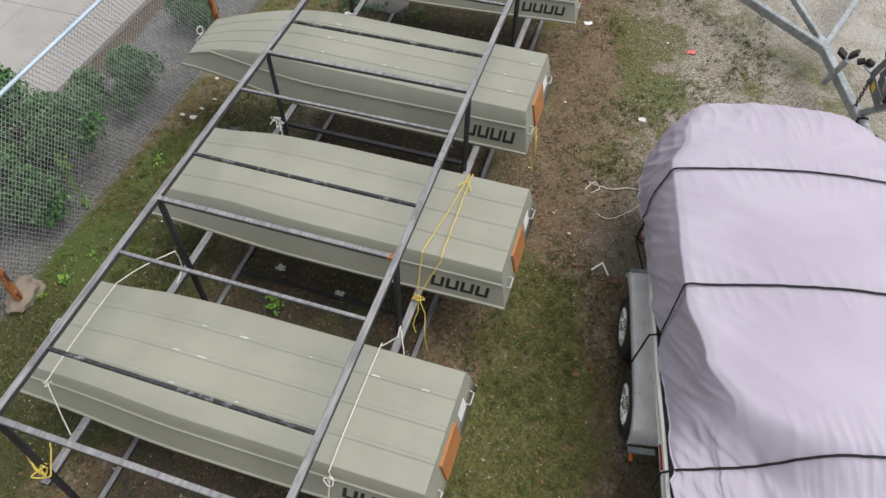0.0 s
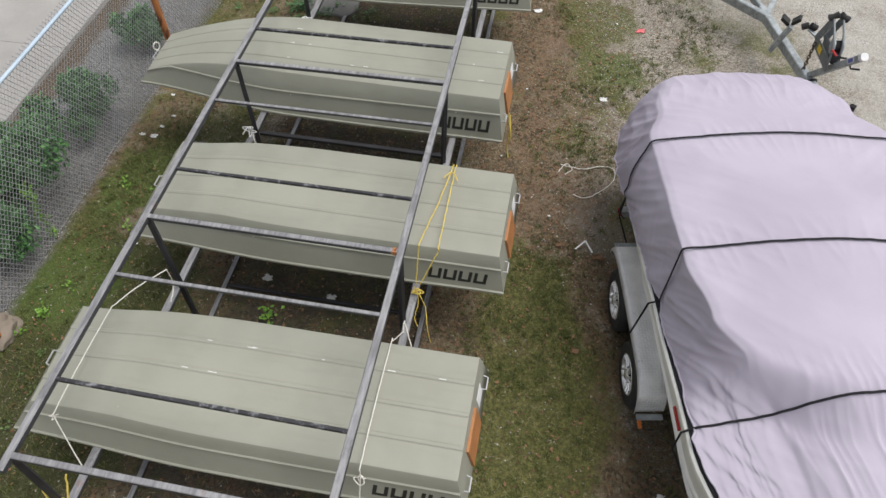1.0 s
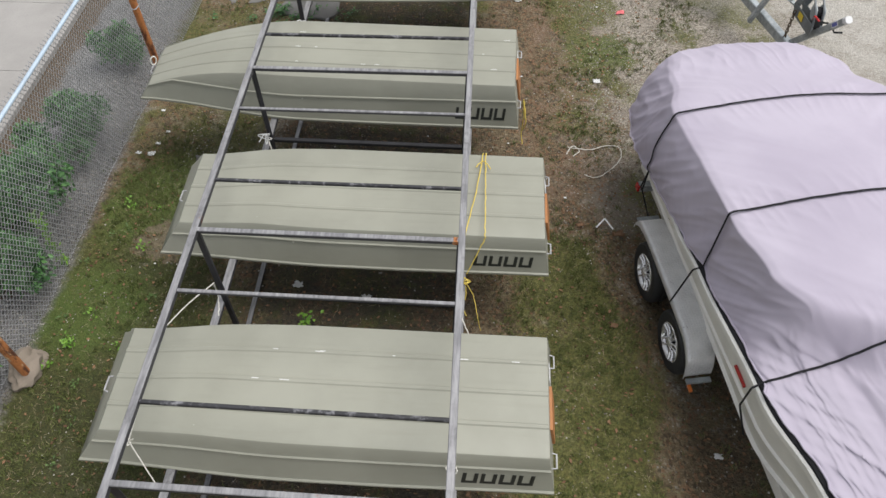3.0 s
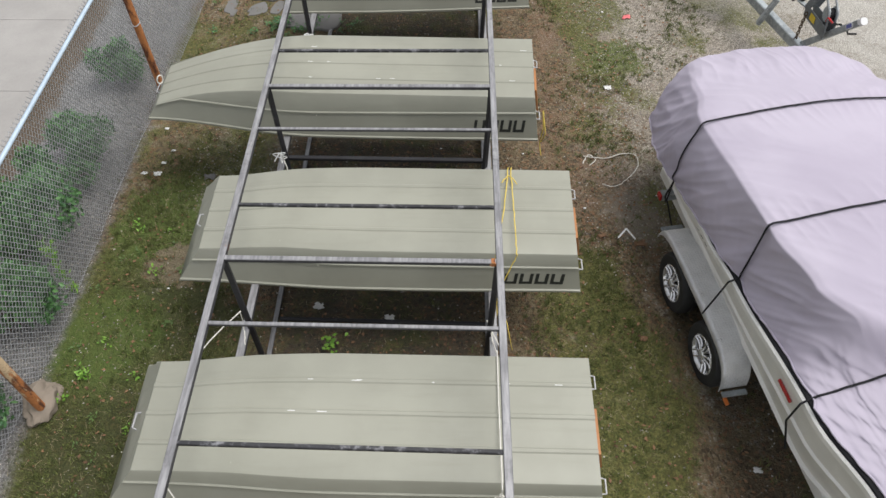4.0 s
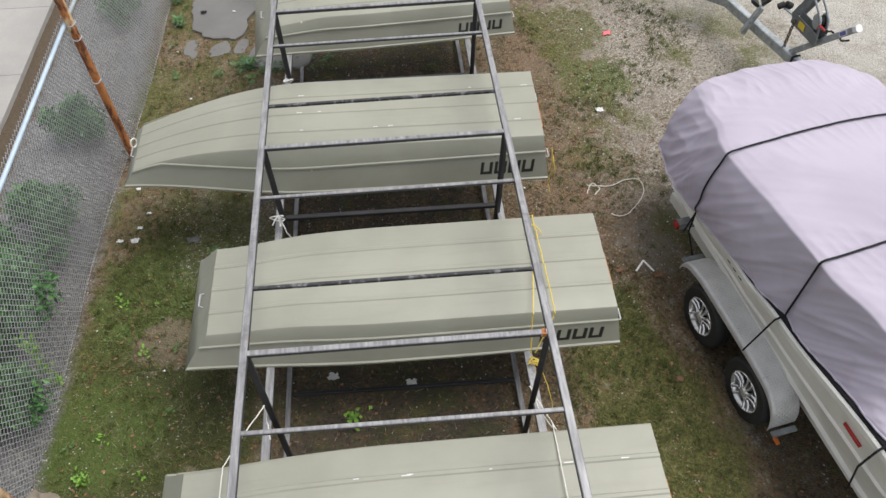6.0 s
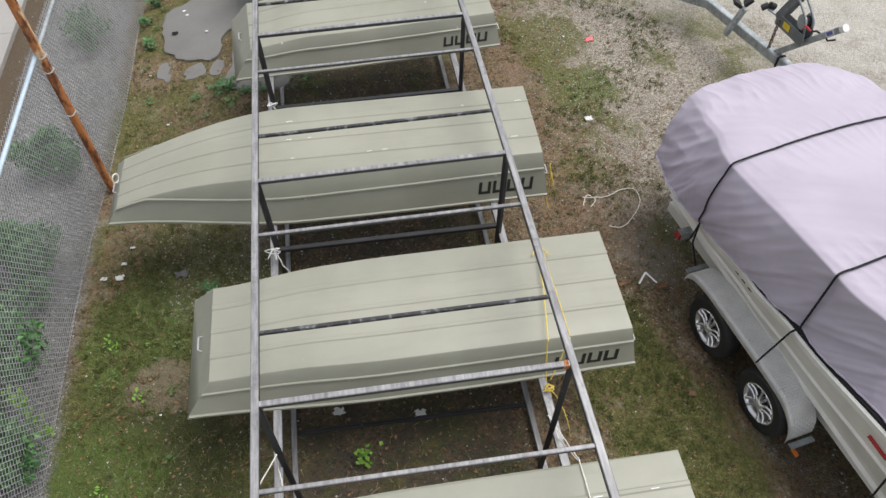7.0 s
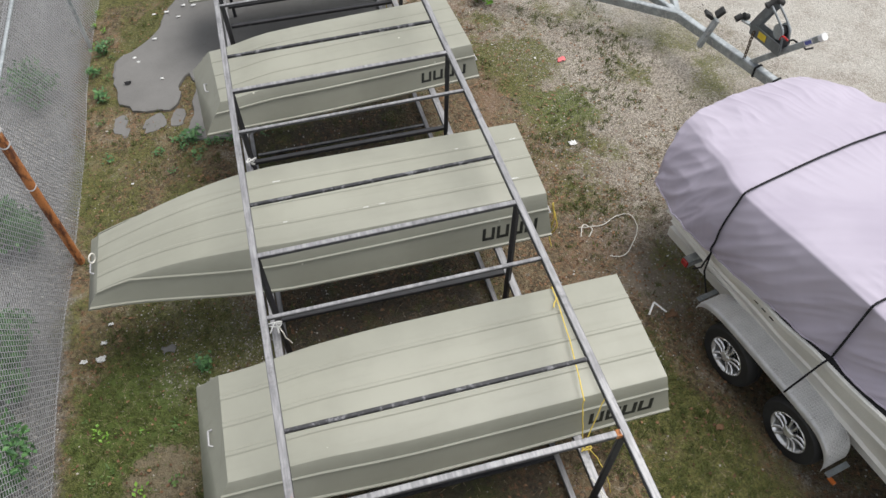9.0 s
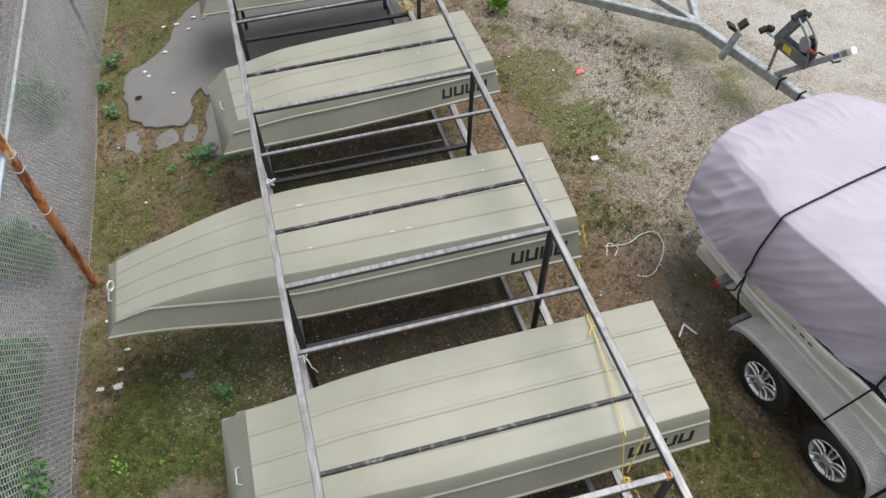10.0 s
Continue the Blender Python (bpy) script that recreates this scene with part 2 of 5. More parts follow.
def concrete(name, color):
    n = Nodes(name)
    big, fine = n.noise(0.8, 6.0, 0.65), n.noise(45.0, 4.0, 0.7)
    c = n.mix(n.step(big, 0.3, 0.7), shade(color, 0.86), shade(color, 1.1))
    c = n.mix(n.math("MULTIPLY", n.step(fine, 0.5, 0.7), 0.35), c, shade(color, 0.7))
    c = n.mix(n.math("MULTIPLY", n.random(), 0.16), c, shade(color, 0.75))
    n.bump(fine, 0.4, 0.006)
    return n.done(c, 0.88)


def cover_cloth():
    n = Nodes("lavender_cover_cloth")
    big, weave = n.noise(1.1, 4.0), n.noise(160.0, 2.0)
    c = n.mix(n.step(big, 0.3, 0.7), (0.405, 0.365, 0.445), (0.46, 0.42, 0.50))
    c = n.mix(n.math("MULTIPLY", n.step(n.noise(6.0, 5.0, 0.7), 0.55, 0.8), 0.2), c, (0.37, 0.34, 0.395))
    crease = n.noise(9.0, 4.0, 0.6, stretch=(1.0, 0.45, 0.8))
    n.bump(n.math("ADD", crease, n.math("MULTIPLY", weave, 0.05)), 0.09, 0.02)
    return n.done(c, 0.82)


def leaf_mat(name, dark, light, rough=0.55):
    n = Nodes(name)
    c = n.mix(n.island(), dark, light)
    c = n.mix(n.math("MULTIPLY", n.noise(9.0), 0.4), c, shade(dark, 0.8))
    return n.done(c, rough)


def rust_mat():
    n = Nodes("rusty_pipe")
    a, b = n.noise(9.0, 6.0, 0.7, stretch=(1.0, 1.0, 0.35)), n.noise(40.0, 4.0, 0.7)
    c = n.mix(n.step(a, 0.40, 0.56), (0.10, 0.035, 0.018), (0.44, 0.17, 0.055))
    c = n.mix(n.step(n.noise(5.0, 5.0, 0.7, stretch=(1.0, 1.0, 0.3)), 0.53, 0.60), c, (0.60, 0.45, 0.28))
    c = n.mix(n.math("MULTIPLY", n.step(b, 0.5, 0.7), 0.5), c, (0.08, 0.03, 0.018))
    n.bump(b, 0.5, 0.004)
    return n.done(c, 0.85)


HULL = hull_paint()
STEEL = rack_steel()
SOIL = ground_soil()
WORN_BLACK = plain("worn_black_paint", (0.03, 0.03, 0.034), 0.55, 0.0, 0.3, 6.0, 60.0, 0.2, (0.22, 0.22, 0.235), 0.42)
BLACK_STEEL = plain("black_painted_steel", (0.022, 0.022, 0.026), 0.5, 0.0, 0.3, 5.0, 60.0, 0.2, (0.12, 0.12, 0.13), 0.3)
COVER = cover_cloth()
RUST = rust_mat()
PAVING = concrete("pale_paving_concrete", (0.355, 0.34, 0.325))
SLAB = concrete("old_grey_concrete", (0.19, 0.185, 0.178))
FOOTING = concrete("footing_concrete", (0.27, 0.225, 0.18))
GALV = plain("galvanised_steel", (0.34, 0.37, 0.385), 0.5, 0.35, 0.28, 7.0, 70.0, 0.25, (0.46, 0.48, 0.49), 0.42)
DULL_STEEL = plain("dull_grey_steel", (0.16, 0.175, 0.185), 0.5, 0.2, 0.25, 7.0, 70.0, 0.2, (0.28, 0.29, 0.30), 0.35)
RAIL_BLUE = plain("pale_blue_pipe", (0.46, 0.56, 0.66), 0.45, 0.2, 0.1, 4.0, 50.0, 0.1, (0.62, 0.66, 0.70), 0.35)
WIRE = plain("galvanised_wire", (0.42, 0.42, 0.43), 0.55, 0.15, 0.12, 1.5, 40.0, 0.0)
ALU = plain("brushed_hull_aluminium", (0.77, 0.76, 0.72), 0.42, 0.1, 0.1, 2.0, 80.0, 0.1)
PLATE = plain("diamond_plate_aluminium", (0.62, 0.62, 0.63), 0.3, 0.35, 0.14, 5.0, 60.0, 0.1)
# same aluminium as the plate, whitened: the tread's highlights are in its colour
TREAD_GLINT = plain("tread_glint_aluminium", (0.95, 0.95, 0.95), 0.22, 0.25, 0.05, 5.0, 60.0, 0.03)
CHROME = plain("polished_alloy", (0.86, 0.86, 0.87), 0.2, 0.7, 0.06, 5.0, 60.0, 0.02)
RUBBER = plain("tyre_rubber", (0.022, 0.022, 0.022), 0.75, 0.0, 0.3, 8.0, 60.0, 0.3)
BLACK = plain("black_webbing", (0.008, 0.008, 0.010), 0.9, 0.0, 0.25, 9.0, 90.0, 0.1)
PLY = plain("orange_plywood", (0.40, 0.17, 0.06), 0.6, 0.0, 0.25, 6.0, 60.0, 0.2, (0.30, 0.12, 0.045), 0.4, (1.0, 0.3, 1.0))
LABEL_WHITE = plain("white_label", (0.72, 0.72, 0.72), 0.5, 0.0, 0.06)
INK = plain("black_mark_paint", (0.018, 0.02, 0.018), 0.5, 0.0, 0.2, 12.0, 90.0, 0.1, (0.07, 0.075, 0.06), 0.25)
YELLOW = plain("yellow_rope", (0.66, 0.50, 0.10), 0.7, 0.0, 0.15, 20.0, 200.0, 0.4)
TWINE = plain("white_twine", (0.68, 0.66, 0.60), 0.8, 0.0, 0.12, 20.0, 200.0, 0.4)
RED = plain("red_lens", (0.45, 0.03, 0.03), 0.25)
AMBER = plain("amber_lens", (0.6, 0.16, 0.03), 0.3)
PINK = plain("pink_plastic", (0.72, 0.16, 0.17), 0.5)
WHITE_BITS = plain("white_plastic_scrap", (0.74, 0.74, 0.73), 0.6)
BLUE_TAG = plain("blue_tag", (0.12, 0.14, 0.42), 0.4)
YELLOW_TAG = plain("yellow_tag", (0.75, 0.55, 0.04), 0.45)
BARK = plain("shrub_bark", (0.10, 0.07, 0.045), 0.85, 0.0, 0.3, 15.0, 80.0, 0.5)
STONE = Nodes("gravel_stone")
STONE = STONE.done(STONE.mix(STONE.island(), (0.12, 0.105, 0.09), (0.50, 0.47, 0.42)), 0.85)
SHRUB = leaf_mat("shrub_leaf", (0.035, 0.10, 0.036), (0.12, 0.26, 0.08))
SHRUB_BRIGHT = leaf_mat("bright_leaf", (0.09, 0.22, 0.02), (0.22, 0.40, 0.05))
WEED = leaf_mat("weed_leaf", (0.05, 0.10, 0.022), (0.14, 0.22, 0.06))
GRASS = leaf_mat("grass_blade", (0.045, 0.062, 0.014), (0.17, 0.19, 0.05), 0.7)
DEAD = leaf_mat("dead_leaf", (0.09, 0.045, 0.022), (0.34, 0.19, 0.10), 0.75)
STRAW = leaf_mat("dry_straw", (0.20, 0.16, 0.09), (0.36, 0.30, 0.19), 0.8)


# ---- mesh helpers ----
def mesh_of(name, bm, material, smooth=0.0):
    me = bpy.data.meshes.new(name)
    bm.normal_update()
    bm.to_mesh(me)
    bm.free()
    me.materials.append(material)
    if smooth:
        for p in me.polygons:
            p.use_smooth = True
        me.set_sharp_from_angle(angle=radians(smooth))
    return me


def thing(name, label, category, group="", at=None, kind=""):
    ob = new(name)
    ob.empty_display_size = 0.1
    if at:
        ob.matrix_world = at
    return tagged(ob, label, category, group, kind)


def part(name, bm, material, parent, label="", smooth=40.0):
    ob = new(name, mesh_of(name, bm, material, smooth))
    ob.parent = parent
    return tagged(ob, label)


def single(name, bm, material, label, category, group="", at=None, kind="", smooth=40.0):
    ob = new(name, mesh_of(name, bm, material, smooth))
    if at:
        ob.matrix_world = at
    return tagged(ob, label, category, group, kind)


def cage(bm, rings, close=True, caps=True):
    """Skin over rings of points of equal count."""
    vs = [[bm.verts.new(p) for p in ring] for ring in rings]
    n = len(vs[0])
    for a, b in zip(vs, vs[1:]):
        for i in range(n if close else n - 1):
            j = (i + 1) % n
            bm.faces.new((a[i], a[j], b[j], b[i]))
    if caps and close:
        bm.faces.new(list(reversed(vs[0])))
        bm.faces.new(vs[-1])
    return vs


def frame_axes(d, up=Vector((0, 0, 1))):
    d = d.normalized()
    side = d.cross(up)
    if side.length < 1e-3:
        side = d.cross(Vector((0, 1, 0)))
    side.normalize()
    return d, side, side.cross(d).normalized()


def beam(bm, p0, p1, w, h, chamfer=0.005, up=Vector((0, 0, 1))):
    """A square bar with eased edges from p0 to p1."""
    p0, p1 = Vector(p0), Vector(p1)
    d, side, top = frame_axes(p1 - p0, up)
    a, b, c = w / 2, h / 2, min(chamfer, w / 3, h / 3)
    prof = [(a - c, -b), (a, -b + c), (a, b - c), (a - c, b), (-a + c, b), (-a, b - c), (-a, -b + c), (-a + c, -b)]
    cage(bm, [[p + side * x + top * y for x, y in prof] for p in (p0, p1)])
    return bm


def box(bm, centre, size, chamfer=0.004, m=None):
    x, y, z = size
    vs_before = len(bm.verts)
    beam(bm, (centre[0], centre[1] - y / 2, centre[2]), (centre[0], centre[1] + y / 2, centre[2]), x, z, chamfer)
    if m:
        bm.verts.ensure_lookup_table()
        bmesh.ops.transform(bm, matrix=m, verts=bm.verts[vs_before:])
    return bm


def tube(bm, pts, r, n=6, taper=None):
    pts = [Vector(p) for p in pts]
    rings, side = [], None
    for i, p in enumerate(pts):
        d = (pts[min(i + 1, len(pts) - 1)] - pts[max(i - 1, 0)]).normalized()
        if side is None:
            side = frame_axes(d)[1]
        side = (side - d * side.dot(d)).normalized()
        top = side.cross(d)
        rr = r if taper is None else r + (taper - r) * i / (len(pts) - 1)
        rings.append([p + (side * math.cos(k * math.tau / n) + top * math.sin(k * math.tau / n)) * rr for k in range(n)])
    cage(bm, rings)
    return bm


def lathe(bm, prof, n=32, m=Matrix(), caps=True):
    """Turn (radius, along) points round the local x axis."""
    rings = [[m @ Vector((a, r * math.cos(k * math.tau / n), r * math.sin(k * math.tau / n))) for k in range(n)] for r, a in prof]
    cage(bm, rings, caps=caps)
    return bm


def curve_points(pts, steps=6, wobble=0.0, seed=0):
    """A smooth line through points."""
    rnd = random.Random(seed)
    pts = [Vector(p) for p in pts]
    out = []
    for i in range(len(pts) - 1):
        a, b, c, d = pts[max(i - 1, 0)], pts[i], pts[i + 1], pts[min(i + 2, len(pts) - 1)]
        for k in range(steps):
            t = k / steps
            p = 0.5 * (2 * b + (c - a) * t + (2 * a - 5 * b + 4 * c - d) * t * t + (3 * b - a - 3 * c + d) * t ** 3)
            out.append(p + Vector([rnd.uniform(-wobble, wobble) for _ in range(3)]))
    return out + [pts[-1]]


def lerp_table(table, t):
    for (a, va), (b, vb) in zip(table, table[1:]):
        if t <= b:
            f = min(1.0, max(0.0, (t - a) / (b - a)))
            f = f * f * (3 - 2 * f)
            return va + (vb - va) * f
    return table[-1][1]


def smoothstep(a, b, x):
    f = min(1.0, max(0.0, (x - a) / (b - a)))
    return f * f * (3 - 2 * f)


def stuff_mesh(name, verts, faces, material, label, category):
    me = bpy.data.meshes.new(name)
    me.from_pydata(verts, [], faces)
    me.materials.append(material)
    return tagged(new(name, me), label, category, "", "stuff")


# ---- ground ----
def ground_height(x, y):
    z = -0.20 * smoothstep(2.2, 4.3, -x) - 0.12 * smoothstep(5.2, 6.0, -x)
    z -= 0.17 * smoothstep(1.5, 2.1, x + 0.17 * (y - 1.0)) * (1 - smoothstep(1.3, 3.0, y))
    k = max(0.0, 1 - max(abs(x) - 9, abs(y - 4) - 11, 0) / 4)
    if k > 0:
        z += k * (0.022 * noise.noise((x * 0.9, y * 0.9, 0)) + 0.012 * noise.noise((x * 3.1, y * 3.1, 4)) + 0.006 * noise.noise((x * 9, y * 9, 7)))
    return z


def spread(lo, hi, step, far):
    a = [lo + i * step for i in range(int(round((hi - lo) / step)) + 1)]
    out = [1, 3, 8, 20, 60, far]
    return [lo - v for v in reversed(out)] + a + [hi + v for v in out]


def build_ground():
    xs, ys = spread(-7.5, 8.0, 0.07, 900), spread(-5.0, 13.0, 0.07, 900)
    verts = [(x, y, ground_height(x, y)) for y in ys for x in xs]
    n = len(xs)
    faces = [(j * n + i, j * n + i + 1, (j + 1) * n + i + 1, (j + 1) * n + i) for j in range(len(ys) - 1) for i in range(n - 1)]
    me = bpy.data.meshes.new("ground")
    me.from_pydata(verts, [], faces)
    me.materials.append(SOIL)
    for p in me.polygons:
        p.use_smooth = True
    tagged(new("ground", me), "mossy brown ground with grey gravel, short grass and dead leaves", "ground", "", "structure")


build_ground()


# ---- boat rack ----
RACK_L, RACK_R, RACK_TOP = -2.155, 0.006, 1.925
LEFT_DIP, LEFT_LAG = 0.055, 0.06  # the fence side of the rack stands lower and its rungs run askew
BAY = 2.1


def build_rack():
    rack = thing("boat_rack", "long worn black steel rack of square tube holding upturned boats", "rack")
    y0, y1 = -2.12, 12.6
    for x, low, dip in ((RACK_L, RACK_L - 0.02, LEFT_DIP), (RACK_R, RACK_R, 0)):
        z = RACK_TOP - dip
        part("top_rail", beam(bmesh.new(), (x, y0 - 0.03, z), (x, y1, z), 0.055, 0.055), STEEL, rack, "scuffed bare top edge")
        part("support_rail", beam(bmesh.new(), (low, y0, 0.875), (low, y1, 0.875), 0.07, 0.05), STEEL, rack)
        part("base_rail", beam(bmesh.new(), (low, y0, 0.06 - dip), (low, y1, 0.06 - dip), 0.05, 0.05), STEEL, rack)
    a, b = RACK_L + 0.0275, RACK_R - 0.0275

    def rung(name, y, za, zb, w, h, mat):
        part(name, beam(bmesh.new(), (a, y + LEFT_LAG, za), (b, y, zb), w, h), mat, rack)
    for i in range(8):
        y = y0 + 0.02 + i * BAY
        zl, zr = RACK_TOP - LEFT_DIP, RACK_TOP
        for x, low, lag, dip in ((RACK_L, RACK_L - 0.02, LEFT_LAG, LEFT_DIP), (RACK_R, RACK_R, 0, 0)):
            tilt, inward = 0.03 * math.sin(i * 2.3 + x), (1 if x < -1 else -1)
            part("post", beam(bmesh.new(), (x + 0.012 * inward, y + lag, RACK_TOP - dip - 0.03), (low + 0.058 * inward, y + lag + tilt, -0.06), 0.045, 0.045), BLACK_STEEL, rack)
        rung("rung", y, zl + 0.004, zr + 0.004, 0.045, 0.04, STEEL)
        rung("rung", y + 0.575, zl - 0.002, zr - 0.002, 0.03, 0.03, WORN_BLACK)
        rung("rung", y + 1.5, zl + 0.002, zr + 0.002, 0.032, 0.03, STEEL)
        if i >= 2:
            rung("lower_rung", y + 0.10, 0.84, 0.87, 0.05, 0.04, BLACK_STEEL)
        if i % 2:
            rung("base_rung", y + (0.67 if i == 1 else 1.1), 0.03, 0.06, 0.035, 0.03, STEEL if i > 1 else BLACK_STEEL)
    for y in (6.90, 7.36):
        rung("lower_rung", y, 0.84, 0.86, 0.055, 0.04, BLACK_STEEL)
    for x, y, z in ((RACK_R - 0.05, 0.0, RACK_TOP),):
        part("weld", box(bmesh.new(), (x, y, z + 0.005), (0.05, 0.047, 0.042), 0.012), RUST, rack, "rusted weld")


build_rack()


# ---- upturned boats ----
def hull_sections(spec):
    """Rings of points from one gunwale over the bottom to the other, stern to bow. Keel side up, gunwale at z 0."""
    rings = []
    n = 26
    for k in range(n + 1):
        t = k / n
        bow = smoothstep(spec["rise"], 1.0, t) if spec["kind"] == "jon" else max(0.0, (t - spec["rise"]) / (1 - spec["rise"])) ** 2.0
        depth = spec["depth"] - spec["drop"] * bow
        taper = smoothstep(0.55, 1.0, t)
        hb, hg = spec["bottom"] / 2 - spec.get("pinch", spec["narrow"]) * taper, spec["beam"] / 2 - spec["narrow"] * 1.1 * taper - 0.02 * (1 - smoothstep(0, 0.4, t))
        zs = min(0.30, depth * 0.64) if spec["kind"] == "jon" else min(0.32 - 0.07 * t, depth * 0.92)
        hs = hg + (hb - hg) * (zs / depth)
        half = [(hg - 0.004, -0.004), (hg + 0.02, 0.0), (hg + 0.02, 0.022), (hg + 0.003, 0.028), (hs + 0.003, zs - 0.012), (hs + 0.016, zs - 0.003), (hs + 0.014, zs + 0.01), (hs, zs + 0.016),
                (hb + 0.006, depth - 0.018), (hb - 0.004, depth - 0.004), (hb - 0.022, depth)]
        ribs = []
        for f in (0.52, 0.0):
            c = hb * f
            ribs += [(c + 0.022, depth), (c + 0.012, depth + 0.009), (c - 0.012, depth + 0.009), (c - 0.022, depth)]
        right = half + ribs[:4]
        mid = ribs[4:]
        prof = right + mid + [(-y, z) for y, z in reversed(right)]
        ring = []
        for y, z in prof:
            f = 1 - min(1.0, max(0.0, z / spec["depth"]))
            g = 1 - min(1.0, max(0.0, z / depth))
            stern, nose = 0.075 * f, -spec["length"] - spec["rake"] * g
            crown = 0.006 * (1 - (y / hb) ** 2) if z >= depth - 0.001 and abs(y) < hb else 0.0
            ring.append(Vector((stern + (nose - stern) * t, -y, z + crown)))
        rings.append(ring)
    return rings


def build_boat(spec, at, label, rib_dashes=0):
    boat = thing("upturned_boat", label, "boat", "boats on the rack", at)
    rings = hull_sections(spec)
    bm = bmesh.new()
    vs = cage(bm, rings, close=False)
    bm.faces.new(vs[0])
    bm.faces.new(list(reversed(vs[-1])))
    bmesh.ops.recalc_face_normals(bm, faces=bm.faces)
    hull = part("hull", bm, HULL, boat, smooth=28)
    solid = hull.modifiers.new("sheet", "SOLIDIFY")
    solid.thickness, solid.offset = 0.004, -1
    d = spec["depth"]

    def on_side(x, f, out):
        t = -x / spec["length"]
        k = min(len(rings) - 2, max(0, int(t * (len(rings) - 1))))
        a, b = rings[k][3], rings[k][4]
        p = a.lerp(b, f)
        return Vector((x, p.y - out, p.z + 0.3 * out))

    x0, wid, lean = spec["mark"], 0.118, 0.028
    for i in range(4):
        xa = x0 - i * (wid + 0.022)
        outline = [(0, 0.25), (wid, 0.25), (wid, 0.75), (wid - 0.03, 0.75), (wid - 0.03, 0.36), (0.03, 0.36), (0.03, 0.75), (0, 0.75)]
        mark = bmesh.new()
        cage(mark, [[on_side(xa - x + lean * (f - 0.5), f, o) for x, f in outline] for o in (0.001, 0.004)])
        bmesh.ops.recalc_face_normals(mark, faces=mark.faces)
        part("side_mark", mark, INK, boat, "faded black painted bar", 0)

    def on_transom(y, z, out):
        return Vector((0.075 * (1 - z / d) + out, y, z))

    def panel(y, z, w, h, out, mat, name, lab):
        bm = bmesh.new()
        corners = [(y - w / 2, z - h / 2), (y + w / 2, z - h / 2), (y + w / 2, z + h / 2), (y - w / 2, z + h / 2)]
        cage(bm, [[on_transom(a, b, o) for a, b in corners] for o in (0.001, out)])
        bmesh.ops.recalc_face_normals(bm, faces=bm.faces)
        part(name, bm, mat, boat, lab)
    panel(-0.06, d * 0.46, 0.36, d * 0.62, 0.022, PLY, "transom_pad", "orange plywood motor pad")
    panel(0.28, d * 0.5, 0.15, 0.13, 0.004, LABEL_WHITE, "plate", "white capacity plate")
    for y in (-0.42, 0.42):
        bm = bmesh.new()
        tube(bm, [on_transom(y - 0.06, d * 0.4, 0.0), on_transom(y - 0.055, d * 0.38, 0.035), on_transom(y + 0.055, d * 0.38, 0.035), on_transom(y + 0.06, d * 0.4, 0.0)], 0.007, 6)
        part("stern_handle", bm, WIRE, boat, "bent wire handle")
    # thin white slivers laid along the bottom ribs
    if rib_dashes:
        rnd = random.Random(rib_dashes)
        bm = bmesh.new()
        for k in range(11):
            x = -rnd.uniform(0.1, spec["length"] * 0.72)
            y = rnd.choice((-0.52, 0.0, 0.52)) * spec["bottom"] / 2 + rnd.uniform(-0.006, 0.006)
            box(bm, (x, y, spec["depth"] + 0.0155 - 0.006 * (2 * y / spec["bottom"]) ** 2), (rnd.uniform(0.02, 0.07), 0.006, 0.002), 0.0006)
        ob = part("rib_dashes", bm, LABEL_WHITE, boat, "short bright white dashes along the ribs")
        tagged(ob, kind="stuff")
    bm = bmesh.new()
    dn = spec["depth"] - spec["drop"]
    zc = dn * 0.55

    def nose(z):
        return -spec["length"] - spec["rake"] * (1 - z / dn)
    pts = [(nose(zc), -0.07, zc), (nose(zc) - 0.03, -0.06, zc + 0.01), (nose(zc) - 0.03, 0.06, zc + 0.01), (nose(zc), 0.07, zc)]
    part("bow_handle", tube(bm, pts, 0.008, 6), WIRE, boat, "bent wire handle")
    return boat


JON = dict(kind="jon", length=3.38, depth=0.42, drop=0.085, rise=0.74, beam=1.24, bottom=1.01, narrow=0.06, rake=0.25, mark=-0.09)
SHORT_JON = dict(JON, length=2.87, depth=0.405, beam=1.22, bottom=0.98, narrow=0.035)
LONG_JON = dict(kind="scow", length=4.12, depth=0.505, drop=0.345, rise=0.60, beam=1.22, bottom=0.96, narrow=0.20, pinch=0.15, rake=0.13, mark=-0.08)
build_boat(JON, pose(0.71, -0.972, 0.912, 2.2, 0, -0.6), "olive grey aluminium flat-bottomed boat tied down with white twine", 3)
build_boat(JON, pose(0.745, 1.095, 0.915, 2.2, 0, -0.7), "olive grey aluminium flat-bottomed boat tied with yellow rope")
build_boat(LONG_JON, pose(0.49, 3.075, 0.94, 2.6, 0, -1.4), "longer olive grey aluminium boat with a curved scow bow", 6)
build_boat(SHORT_JON, pose(0.50, 5.615, 0.915, 2.0, 0, 3.2), "short olive grey aluminium flat-bottomed boat, keel up")
build_boat(SHORT_JON, pose(0.50, 8.12, 0.92, 0, 0, 0.3), "olive grey aluminium boat at the far bay, keel up")
build_boat(JON, pose(0.60, 10.4, 0.92, 0, 0, -0.3), "olive grey aluminium boat, keel up, at the rack end")


